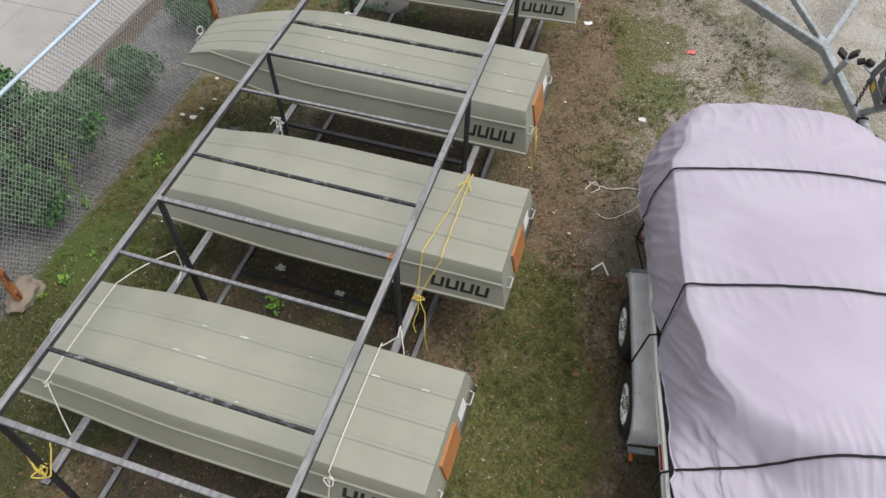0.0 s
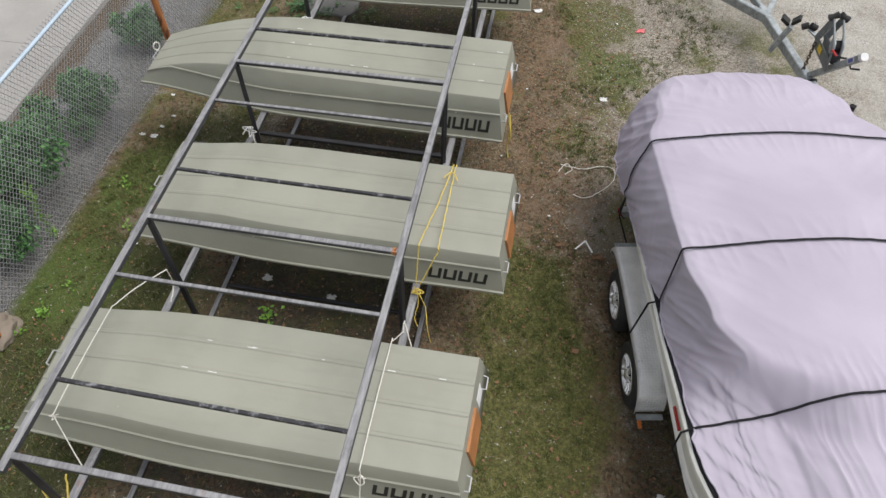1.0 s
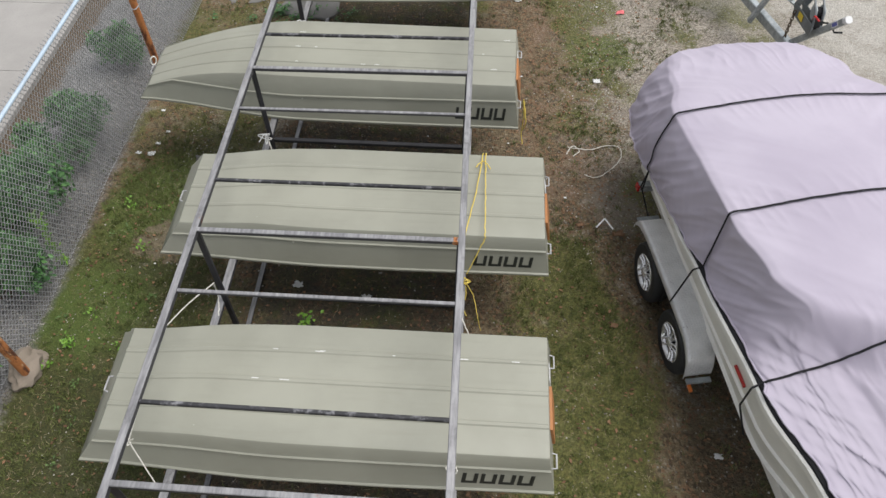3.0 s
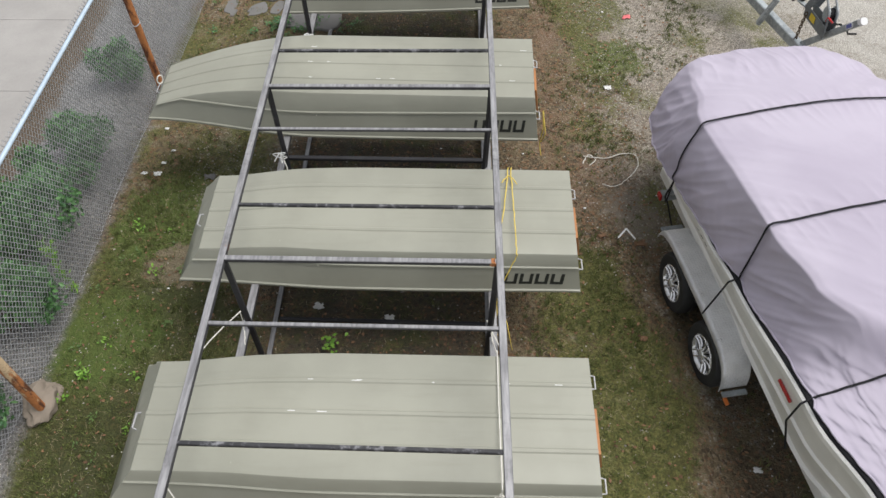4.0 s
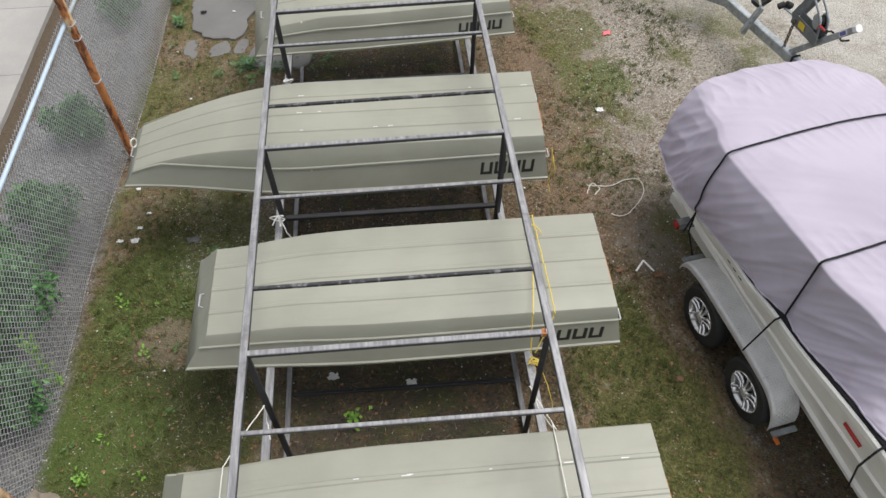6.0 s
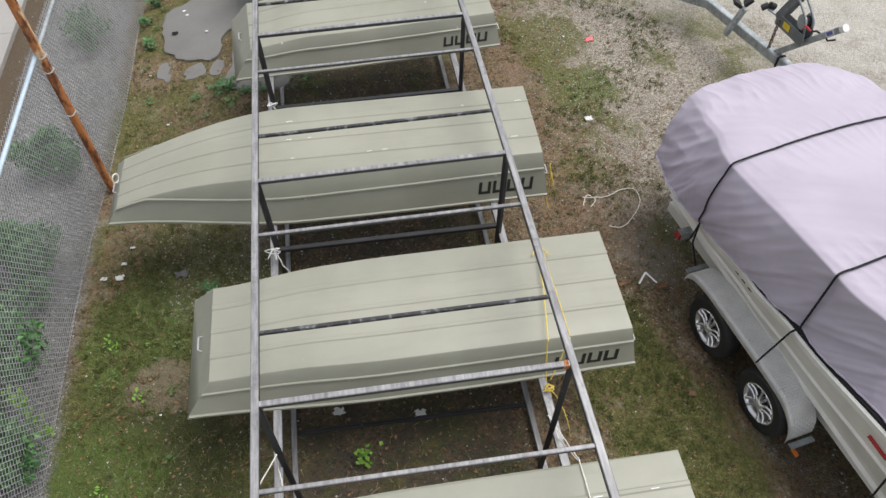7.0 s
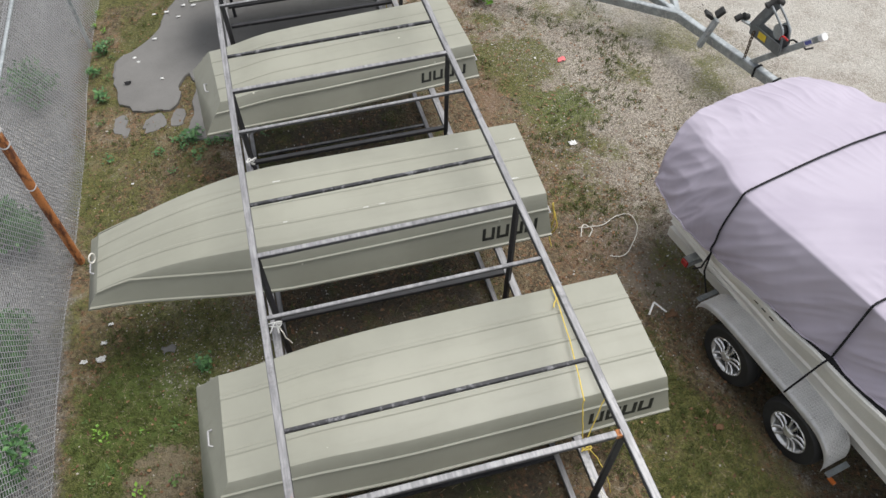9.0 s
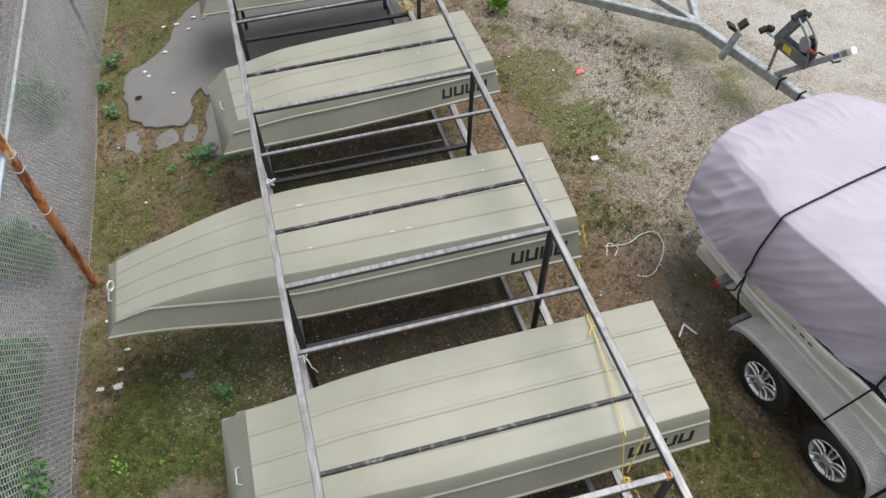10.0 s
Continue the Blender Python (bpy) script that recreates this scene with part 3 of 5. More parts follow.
# ---- covered boat on its tandem trailer ----
BERTH = pose(2.96, 2.80, 0, 0, 0, 9.55)  # x across, -y towards the bow
SKIRT_HALF = [(-0.5, 1.12), (0.0, 1.23), (0.5, 1.26), (1.2, 1.225), (2.2, 1.205), (3.0, 1.19), (3.6, 1.20), (4.3, 1.06), (5.3, 0.76), (6.3, 0.12)]
HULL_HALF = [(-0.5, 1.12), (0.0, 1.16), (1.0, 1.20), (2.2, 1.235), (3.6, 1.25), (4.3, 1.12), (5.3, 0.80), (6.3, 0.12)]
SKIRT_Z = [(-0.5, 0.96), (0.8, 0.99), (1.6, 1.09), (2.2, 1.19), (3.6, 1.37), (6.3, 1.50)]
SHOULDER_HALF = [(-0.5, 0.77), (0.1, 0.95), (0.8, 1.13), (2.3, 1.155), (2.8, 1.05), (3.2, 0.88), (3.55, 0.62), (4.6, 0.55), (6.3, 0.05)]
SHOULDER_Z = [(-0.5, 1.48), (0.0, 1.60), (0.8, 1.74), (2.2, 1.88), (3.1, 1.86), (3.55, 1.56), (4.6, 1.52), (6.3, 1.53)]
CROWN = [(-0.5, 0.08), (0.8, 0.11), (2.2, 0.14), (3.1, 0.10), (3.6, 0.20), (6.3, 0.02)]


def cover_point(s, q, folds=True):
    """A place on the cover: s metres from the stern, q from -1 at one hem to 1 at the other."""
    ws, zs = lerp_table(SKIRT_HALF, s), lerp_table(SKIRT_Z, s)
    wh, zh, cr = lerp_table(SHOULDER_HALF, s), lerp_table(SHOULDER_Z, s), lerp_table(CROWN, s)
    if folds:
        wh += 0.022 * noise.noise((s * 2.6, q * 0.5 + 7, 61.0)) + 0.006 * noise.noise((s * 7.0, q, 62.0))
        zh += 0.018 * noise.noise((s * 2.2, q * 0.6, 63.0))
    a, sign, knee = abs(q), (1 if q > 0 else -1), 0.62
    if a < knee:
        # the high deck ends in a curve that reaches furthest forward in the middle
        s_deck = s - 0.27 * (1 - (a / knee) ** 2.2) * smoothstep(2.7, 3.2, s) * (1 - smoothstep(3.8, 4.6, s))
        zh += lerp_table(SHOULDER_Z, s_deck) - lerp_table(SHOULDER_Z, s)
        cr = lerp_table(CROWN, s_deck)
    if a < knee:
        f = a / knee
        w, z = wh * f, zh + cr * (1 - f ** 1.5) - 0.012 * smoothstep(0.94, 1.0, f)
    else:
        f = (a - knee) / (1 - knee)
        bow_out = (0.05 - 0.075 * smoothstep(1.2, 2.2, s) + 0.05 * smoothstep(3.2, 3.8, s)) * math.sin(f * math.pi)
        w, z = wh + (ws - wh) * f + bow_out, zh - 0.012 + (zs - zh + 0.012) * f
    side = smoothstep(0.57, 0.70, a)
    back = 0.34 * (w / 1.2) ** 4 * (1 - smoothstep(-0.5, 0.8, s))
    s2 = s + back
    out = 0.0
    if folds:
        f = max(0.0, (a - knee) / (1 - knee))
        def ridged(u, v, seed, sharp=2.4):
            return max(0.0, 1 - sharp * abs(noise.noise((u, v, seed)))) ** 1.5
        along_fold = s + 0.75 * f
        swag = ridged(along_fold * 2.7, f * 0.9 + s * 0.2, 4.0 + sign) - 0.3
        small = ridged(along_fold * 6.3, f * 1.7, 14.0 + sign) - 0.25
        pleat = ridged(s * 6.0 - f * 2.0, f * 1.1, 9.0 + sign) - 0.3
        out = side * (0.022 * swag + 0.011 * small + 0.006 * pleat * f)
        across, along = s * 0.80 + w * 0.60, s * 0.60 - w * 0.80
        ridge = ridged(across * 2.4, along * 0.5, 5.0 + sign, 3.0)
        fine_ridge = ridged(across * 6.5, along * 0.9, 25.0 + sign, 3.0)
        reach = smoothstep(0.05, 0.40, a)
        out += (1 - side) * reach * (0.011 * ridge + 0.006 * fine_ridge) + (1 - side) * 0.007 * noise.noise((s * 1.4, w * 1.9, 5.0))
        front = smoothstep(3.0, 3.5, s) * (1 - smoothstep(4.6, 5.6, s))
        out += front * (0.5 + 0.5 * side) * (0.021 * ridged(w * 6.0 + s * 1.4, s * 0.4, 71.0 + sign) + 0.013 * ridged(w * 14.0 + s * 2.0, s * 0.6, 73.0 + sign))
        stern = 1 - smoothstep(-0.3, 0.5, s)
        out += stern * (0.020 * ridged(w * 3.0 + s * 0.9 * sign, s * 0.7, 91.0 + sign) + 0.010 * ridged(w * 9.0, s * 1.4, 93.0 + sign))
        for strap in STRAPS:
            out += 0.007 * ridged(w * 8.0 + (s - strap) * 1.5, s * 0.9, 81.0 + strap) * math.exp(-((s - strap) / 0.28) ** 2)
            out -= 0.022 * math.exp(-((s - strap) / 0.07) ** 2) * (0.4 + 0.6 * side)
    z += out * (1 - 0.75 * side)
    w += out * side * 1.1
    return Vector((sign * w, -s2, z))


STRAPS = (0.80, 2.20, 3.47)


def build_cover():
    bm = bmesh.new()
    rows = []
    cols = [-1 + 2 * i / 260 for i in range(261)]
    for k in range(7):
        f = (k / 7.0)
        rows.append([Vector((cover_point(-0.44, q).x * (0.97 + 0.03 * f), cover_point(-0.44, q).y + 0.05 * math.cos(f * 1.57) + 0.008 * math.sin(q * 37), 0.9 + (cover_point(-0.44, q).z - 0.9) * math.sin(f * 1.57))) for q in cols])
    for i in range(261):
        s = -0.44 + 6.74 * i / 260
        rows.append([cover_point(s, q) for q in cols])
    cage(bm, rows, close=False)
    bmesh.ops.recalc_face_normals(bm, faces=bm.faces)
    cover = thing("boat_cover", "lavender grey fabric cover drawn tight over a boat on a trailer", "boat cover", at=BERTH)
    ob = part("canopy", bm, COVER, cover, smooth=70)
    for q in (-1, 1):
        hem = [cover_point(-0.44 + 6.74 * i / 130, q) for i in range(131)]
        part("hem", tube(bmesh.new(), hem, 0.009, 6), COVER, cover, "stitched hem with a draw cord")
    solid = ob.modifiers.new("cloth", "SOLIDIFY")
    solid.thickness, solid.offset = 0.004, -1


def build_strap(s, ends):
    strap = thing("tie_down_strap", "black webbing strap pulled over the boat cover", "strap", "straps over the boat cover", BERTH)
    pts = []
    for i in range(121):
        q = -1 + 2 * i / 120
        p = cover_point(s, q)
        n = Vector((math.copysign(smoothstep(0.48, 0.78, abs(q)) + 0.02, q), 0, 1.05 - smoothstep(0.55, 0.88, abs(q)))).normalized()
        pts.append(p + n * (0.018 + 0.016 * math.exp(-((abs(q) - 0.62) / 0.05) ** 2)))
    pts = [pts[0]] + [(a + b * 2 + c) / 4 for a, b, c in zip(pts, pts[1:], pts[2:])] + [pts[-1]]
    for lo, hi in ((0, 22), (98, 120)):
        for i in range(lo + 1, hi):
            taut = pts[lo].lerp(pts[hi], (i - lo) / (hi - lo))
            if abs(taut.x) > abs(pts[i].x):
                pts[i] = taut
    bm = bmesh.new()
    rings = []
    for i, p in enumerate(pts):
        d = (pts[min(i + 1, 120)] - pts[max(i - 1, 0)]).normalized()
        side = Vector((0, 1, 0))
        up = d.cross(side).normalized()
        rings.append([p + side * 0.009 + up * 0.003, p - side * 0.009 + up * 0.003, p - side * 0.009 - up * 0.003, p + side * 0.009 - up * 0.003])
    cage(bm, rings)
    part("webbing", bm, BLACK, strap)
    for end in ends:
        part("tail", tube(bmesh.new(), [pts[0], *end], 0.009, 6), BLACK, strap)


def build_hull():
    hull = thing("covered_boat", "pale aluminium boat hull with a black gunwale under a cover", "boat", at=BERTH)
    rings, gun = [], []
    for i in range(49):
        s = 0.02 + 6.2 * i / 48
        w = lerp_table(HULL_HALF, s)
        zg = lerp_table(SKIRT_Z, s) - 0.05
        k = smoothstep(3.4, 6.2, s)
        wc, zc, zk = w * (0.84 - 0.22 * k), 0.52 + 0.28 * k, 0.24 + 0.45 * k ** 2
        half = [(max(0.02, w - 0.22), zg + 0.05), (max(0.03, w - 0.14), zg + 0.03), (w - 0.012, zg), (w, zg - 0.012), (w, zg - 0.06), (w - 0.025, zg - 0.075), ((w + wc) / 2 + 0.025, (zg + zc) / 2 + 0.03), ((w + wc) / 2 + 0.042, (zg + zc) / 2 + 0.01), ((w + wc) / 2 + 0.015, (zg + zc) / 2 - 0.01), (wc, zc + 0.02), (wc + 0.03, zc), (wc - 0.02, zc - 0.02), (wc * 0.5, (zc + zk) / 2), (0.0, zk)]
        rings.append([Vector((x, -s, z)) for x, z in half] + [Vector((-x, -s, z)) for x, z in reversed(half[:-1])])
        gun.append(Vector((max(0.03, w - 0.055), -s, zg + 0.018)))
    bm = bmesh.new()
    cage(bm, rings, close=True)
    bmesh.ops.recalc_face_normals(bm, faces=bm.faces)
    part("hull", bm, ALU, hull, smooth=25)
    for sign in (-1, 1):
        # black stripe made wide so it also paints the shaded gap beneath the hem
        bm = bmesh.new()
        cage(bm, [[Vector((sign * (g.x + a), g.y, g.z + b)) for a, b in ((-0.09, 0.03), (0.012, 0.022), (0.032, 0.008), (0.032, -0.03))] for g in gun[12:]])
        bmesh.ops.recalc_face_normals(bm, faces=bm.faces)
        part("gunwale_stripe_and_gap", bm, BLACK, hull, "black rubber gunwale stripe, widened for the shaded gap under the hem")
        for k in range(3):
            bm = box(bmesh.new(), (sign * 1.185, -1.40 - k * 0.10, 0.93), (0.014, 0.05, 0.008), 0.002)
            part("maker_mark", bm, INK, hull, "small dark oblong mark", 0)
    part("red_mark", box(bmesh.new(), (-1.215, -3.25, 1.08), (0.02, 0.20, 0.025), 0.002), RED, hull, "red oblong decal", 0)


WHEEL_S = (1.46, 2.33)
HUB_Z, TYRE_R = 0.145, 0.325


def build_wheel(parent, s, sign):
    m = Matrix.Translation((sign * 1.205, -s, HUB_Z)) @ (Matrix() if sign > 0 else Matrix.Rotation(math.pi, 4, "Z"))
    prof = [(0.19, -0.085), (0.25, -0.098), (0.30, -0.092), (TYRE_R - 0.008, -0.07), (TYRE_R, -0.045), (TYRE_R, -0.014), (TYRE_R - 0.012, -0.01), (TYRE_R - 0.012, 0.01), (TYRE_R, 0.014), (TYRE_R, 0.045), (TYRE_R - 0.008, 0.07), (0.30, 0.092), (0.25, 0.098), (0.19, 0.085), (0.19, -0.085)]
    tyre = part("wheel", lathe(bmesh.new(), prof, 40, m, False), RUBBER, parent, "black trailer tyre with alloy rim")
    bm = lathe(bmesh.new(), [(0.185, -0.08), (0.192, 0.07), (0.204, 0.088), (0.196, 0.094), (0.182, 0.08), (0.175, 0.045), (0.170, -0.02), (0.166, -0.03)], 36, m)
    part("rim", bm, CHROME, tyre, "bright alloy rim")
    # added dark disc: paints the shade seen between the spokes
    part("rim_shade_disc", lathe(bmesh.new(), [(0.168, -0.04), (0.150, -0.01), (0.12, 0.005), (0.02, 0.01)], 28, m), RUBBER, tyre, "dark disc standing for the shade behind the spokes")
    for k in range(5):
        for off in (-1, 1):
            a = k * math.tau / 5 + 0.3
            rings = []
            for f in (0.0, 0.35, 0.7, 1.0):
                r, b = 0.045 + 0.142 * f, a + off * (0.36 - 0.19 * f)
                c = m @ Vector((0.088 - 0.022 * math.sin(f * math.pi) - 0.004 * f, r * math.cos(b), r * math.sin(b)))
                t = (m.to_3x3() @ Vector((0, -math.sin(b), math.cos(b)))) * (0.010 + 0.006 * f)
                o = m.to_3x3() @ Vector((0.012, 0, 0))
                rings.append([c - t, c - t * 0.6 + o, c + t * 0.6 + o, c + t, c - o])
            bm = bmesh.new()
            cage(bm, rings)
            bmesh.ops.recalc_face_normals(bm, faces=bm.faces)
            part("spoke", bm, CHROME, tyre)
    part("hub_cap", lathe(bmesh.new(), [(0.055, 0.02), (0.058, 0.09), (0.045, 0.105), (0.02, 0.11)], 20, m), CHROME, tyre)
    for k in range(5):
        a = k * math.tau / 5 + 0.93
        part("lug_nut", lathe(bmesh.new(), [(0.010, 0.05), (0.010, 0.08), (0.006, 0.088)], 6, m @ Matrix.Translation((0, 0.075 * math.cos(a), 0.075 * math.sin(a)))), BLACK, tyre)


def build_trailer():
    tr = thing("boat_trailer", "tandem-axle aluminium trailer with diamond-plate mudguards", "trailer", at=BERTH)
    for sign in (-1, 1):
        part("side_beam", beam(bmesh.new(), (sign * 0.86, 0.05, 0.24), (sign * 0.84, -4.4, 0.24), 0.08, 0.13), ALU, tr)
        part("bunk", beam(bmesh.new(), (sign * 0.55, 0.05, 0.36), (sign * 0.52, -4.0, 0.40), 0.09, 0.05), BLACK, tr)
        for s in WHEEL_S:
            build_wheel(tr, s, sign)
        # the mudguard: a flat-topped sheet bent down at both ends
        line = [(0.93, 0.33), (0.96, 0.40), (1.05, 0.475), (1.2, 0.515), (1.4, 0.53), (1.9, 0.535), (2.35, 0.53), (2.52, 0.505), (2.64, 0.43), (2.71, 0.32), (2.735, 0.19)]
        line = [(p.y, p.z) for p in curve_points([(0, a, b) for a, b in line], 5)]
        bm = bmesh.new()
        rings = []
        for s, z in line:
            rings.append([Vector((sign * w, -s, z + dz)) for w, dz in ((1.02, 0.0), (1.258, 0.0), (1.274, -0.006), (1.283, -0.018), (1.287, -0.034), (1.287, -0.062), (1.280, -0.062), (1.276, -0.020), (1.02, -0.008))])
        cage(bm, rings)
        bmesh.ops.recalc_face_normals(bm, faces=bm.faces)
        guard = part("mudguard", bm, PLATE, tr, "bright diamond-plate mudguard")
        # raised tread lozenges, coloured whiter than the sheet to paint its glints
        bm = bmesh.new()
        total = [0.0]
        for a, b in zip(line, line[1:]):
            total.append(total[-1] + math.dist(a, b))
        n = int(total[-1] / 0.027)
        for i in range(1, n):
            dist = i * total[-1] / n
            k = max(j for j in range(len(total) - 1) if total[j] <= dist)
            f = (dist - total[k]) / (total[k + 1] - total[k])
            c = Vector((0, -(line[k][0] + (line[k + 1][0] - line[k][0]) * f), line[k][1] + (line[k + 1][1] - line[k][1]) * f))
            d = Vector((0, -(line[k + 1][0] - line[k][0]), line[k + 1][1] - line[k][1])).normalized()
            nrm = Vector((0, d.z, -d.y))
            for j in range(9):
                p = c + Vector((sign * (1.034 + j * 0.027), 0, 0))
                tilt = 1 if (i + j) % 2 else -1
                long_axis, short_axis = (d + Vector((tilt, 0, 0))).normalized() * 0.017, (d - Vector((tilt, 0, 0))).normalized() * 0.0078
                vs = [bm.verts.new(p + v - nrm * 0.001) for v in (long_axis, short_axis, -long_axis, -short_axis)]
                top = bm.verts.new(p + nrm * 0.006)
                for q in range(4):
                    bm.faces.new((vs[q], vs[(q + 1) % 4], top))
        bmesh.ops.recalc_face_normals(bm, faces=bm.faces)
        part("tread", bm, TREAD_GLINT, guard, "raised diamond tread", 0)
        part("bracket", box(bmesh.new(), (sign * 1.16, -2.79, 0.17), (0.24, 0.05, 0.025)), GALV, tr, "small galvanised bracket")
        part("bracket", box(bmesh.new(), (sign * 1.12, -0.88, 0.33), (0.24, 0.05, 0.02)), GALV, tr, "small galvanised bracket")
        part("marker_lamp", box(bmesh.new(), (sign * 1.25, -2.84, 0.13), (0.03, 0.07, 0.035)), AMBER, tr, "amber side marker lamp")
        lamp = part("tail_lamp_bracket", box(bmesh.new(), (sign * 1.03, -0.50, 0.44), (0.22, 0.085, 0.085)), GALV, tr, "galvanised lamp bracket")
        part("tail_lamp", box(bmesh.new(), (sign * 1.15, -0.50, 0.44), (0.03, 0.075, 0.075), 0.01), RED, lamp, "red tail lamp")
    for s in WHEEL_S:
        part("axle", tube(bmesh.new(), [(-1.1, -s, HUB_Z), (1.1, -s, HUB_Z)], 0.035, 10), GALV, tr)
    for s in (0.3, 2.0, 3.8):
        part("cross_beam", beam(bmesh.new(), (-0.86, -s, 0.2), (0.86, -s, 0.2), 0.08, 0.08), ALU, tr)
    part("drawbar", beam(bmesh.new(), (0, -3.6, 0.22), (0, -7.6, 0.28), 0.1, 0.12), ALU, tr)


build_cover()
build_hull()
build_trailer()
build_strap(STRAPS[0], [[(-1.26, -0.83, 0.75), (-1.1, -0.84, 0.3)], [(-1.26, -0.78, 0.75), (-1.12, -0.60, 0.44)]])
build_strap(STRAPS[1], [[(-1.275, -2.20, 1.15), (-1.30, -2.10, 0.52)]])
build_strap(STRAPS[2], [[(-1.285, -3.48, 1.32), (-1.27, -3.46, 1.0), (-1.0, -3.42, 0.3)]])


# ---- empty galvanised trailer ----
def build_empty_trailer():
    tr = thing("empty_boat_trailer", "empty galvanised boat trailer with a winch post", "trailer")
    z = 0.48
    join = Vector((3.80, 6.06, z))
    tip = Vector((4.52, 3.55, z))
    part("tongue", beam(bmesh.new(), join + Vector((-0.05, 0.18, 0)), tip, 0.10, 0.13, 0.01), GALV, tr)
    left, right, mid = Vector((1.75, 7.86, z)), Vector((4.75, 8.75, z)), Vector((2.95, 8.35, z))
    part("frame_beam", beam(bmesh.new(), join + Vector((0.03, -0.05, 0.004)), left, 0.085, 0.13, 0.01), GALV, tr)
    part("frame_beam", beam(bmesh.new(), join + Vector((0, 0.02, 0.008)), right, 0.075, 0.12, 0.01), GALV, tr)
    part("frame_beam", beam(bmesh.new(), join + Vector((-0.02, 0.12, 0.012)), mid, 0.06, 0.10, 0.01), GALV, tr)
    part("frame_beam", beam(bmesh.new(), left, left + Vector((0.1, 4.0, 0)), 0.085, 0.13, 0.01), GALV, tr)
    part("frame_beam", beam(bmesh.new(), right, right + Vector((0.1, 3.4, 0)), 0.075, 0.12, 0.01), GALV, tr)
    part("cross_beam", beam(bmesh.new(), left + Vector((0, 0.4, 0.02)), right + Vector((0, -0.4, 0.02)), 0.08, 0.08), GALV, tr)
    for p in (Vector((1.6, 10.4, 0.28)), Vector((5.2, 10.8, 0.28))):
        m = Matrix.Translation(p)
        wheel = part("wheel", lathe(bmesh.new(), [(0.17, -0.08), (0.28, -0.09), (0.31, -0.05), (0.31, 0.05), (0.28, 0.09), (0.17, 0.08)], 28, m), RUBBER, tr)
        part("rim", lathe(bmesh.new(), [(0.17, -0.07), (0.175, 0.07), (0.10, 0.05), (0.03, 0.06)], 24, m), GALV, wheel)
    part("coupling", box(bmesh.new(), (tip.x + 0.03, tip.y - 0.08, z), (0.09, 0.2, 0.1), 0.015), BLACK, tr)
    # winch post leaning along the tongue
    base, head = Vector((4.20, 4.79, z + 0.04)), Vector((4.37, 4.06, 1.34))
    post = part("winch_post", beam(bmesh.new(), base, head, 0.075, 0.075, 0.008), GALV, tr, "leaning galvanised winch post")
    along = (head - base).normalized()
    part("end_cap", beam(bmesh.new(), head - along * 0.01, head + along * 0.05, 0.086, 0.086, 0.02), LABEL_WHITE, post, "white plastic end cap")
    d, side, top = frame_axes(head - base)
    tag = base.lerp(head, 0.86)
    for out, wide, mat, lab in ((0.0395, 0.060, LABEL_WHITE, "white sticker"), (0.0425, 0.046, BLUE_TAG, "blue sticker panel")):
        part("tag", beam(bmesh.new(), tag + side * out - along * wide, tag + side * out + along * wide, 0.003, wide, 0.001), mat, post, lab)
    knee, fork, crest = Vector((4.24, 4.40, 0.96)), Vector((4.20, 4.98, 0.92)), Vector((4.24, 4.80, 1.33))
    across = Vector((0.055, 0.012, 0))
    for k in (-1, 1):
        part("winch_bracket", beam(bmesh.new(), knee + across * k, fork + across * k, 0.010, 0.15, 0.003), DULL_STEEL, post, "dull grey steel side plate")
        part("winch_bracket", beam(bmesh.new(), fork + across * k, crest + across * k, 0.010, 0.10, 0.003), DULL_STEEL, post, "dull grey steel side plate")
        part("winch_bracket", tube(bmesh.new(), curve_points([knee + across * k, knee.lerp(crest, 0.5) + across * k + Vector((0, -0.10, 0.05)), crest + across * k], 5), 0.015, 6), DULL_STEEL, post, "bent grey steel stay")
    drum = Vector((4.26, 4.56, 1.12))
    part("winch_drum", lathe(bmesh.new(), [(0.095, -0.055), (0.095, -0.045), (0.045, -0.04), (0.05, 0.04), (0.095, 0.045), (0.095, 0.055)], 24, Matrix.Translation(drum)), GALV, post, "grey winch drum")
    part("winch_strap", lathe(bmesh.new(), [(0.04, -0.035), (0.07, -0.035), (0.07, 0.035), (0.04, 0.035)], 20, Matrix.Translation(drum)), BLACK, post, "wound black winch strap")
    part("winch_body", box(bmesh.new(), drum + Vector((0.0, -0.07, -0.09)), (0.10, 0.14, 0.12), 0.015), BLACK_STEEL, post, "dark winch housing")
    part("release_cord", tube(bmesh.new(), curve_points([drum + Vector((-0.06, -0.08, -0.05)), drum + Vector((-0.08, -0.13, 0.03)), drum + Vector((-0.03, -0.18, -0.01))], 4), 0.012, 6), RED, post, "red release handle")
    label_at = knee.lerp(fork, 0.62) - across * 1.14
    part("warning_tag", beam(bmesh.new(), label_at + Vector((0, -0.09, 0.018)), label_at + Vector((0, 0.09, -0.004)), 0.003, 0.085, 0.001), YELLOW_TAG, post, "yellow warning label")
    crank = [drum + Vector((0.055, -0.1, -0.08)), drum + Vector((0.12, -0.1, -0.08)), drum + Vector((0.12, -0.30, -0.04)), drum + Vector((0.12, -0.34, -0.05)), drum + Vector((0.22, -0.34, -0.05))]
    part("crank", tube(bmesh.new(), crank, 0.012, 8), BLACK, post)
    for k in (-1, 1):
        m = Matrix.Translation(crest + Vector((k * 0.06, 0.02, 0.02))) @ Matrix.Rotation(k * radians(30), 4, "Y")
        part("bow_stop_roller", lathe(bmesh.new(), [(0.02, -0.065), (0.042, -0.055), (0.032, 0.0), (0.042, 0.055), (0.02, 0.065)], 16, m), RUBBER, post, "black rubber roller")
    arm = Vector((4.05, 5.07, 1.0))
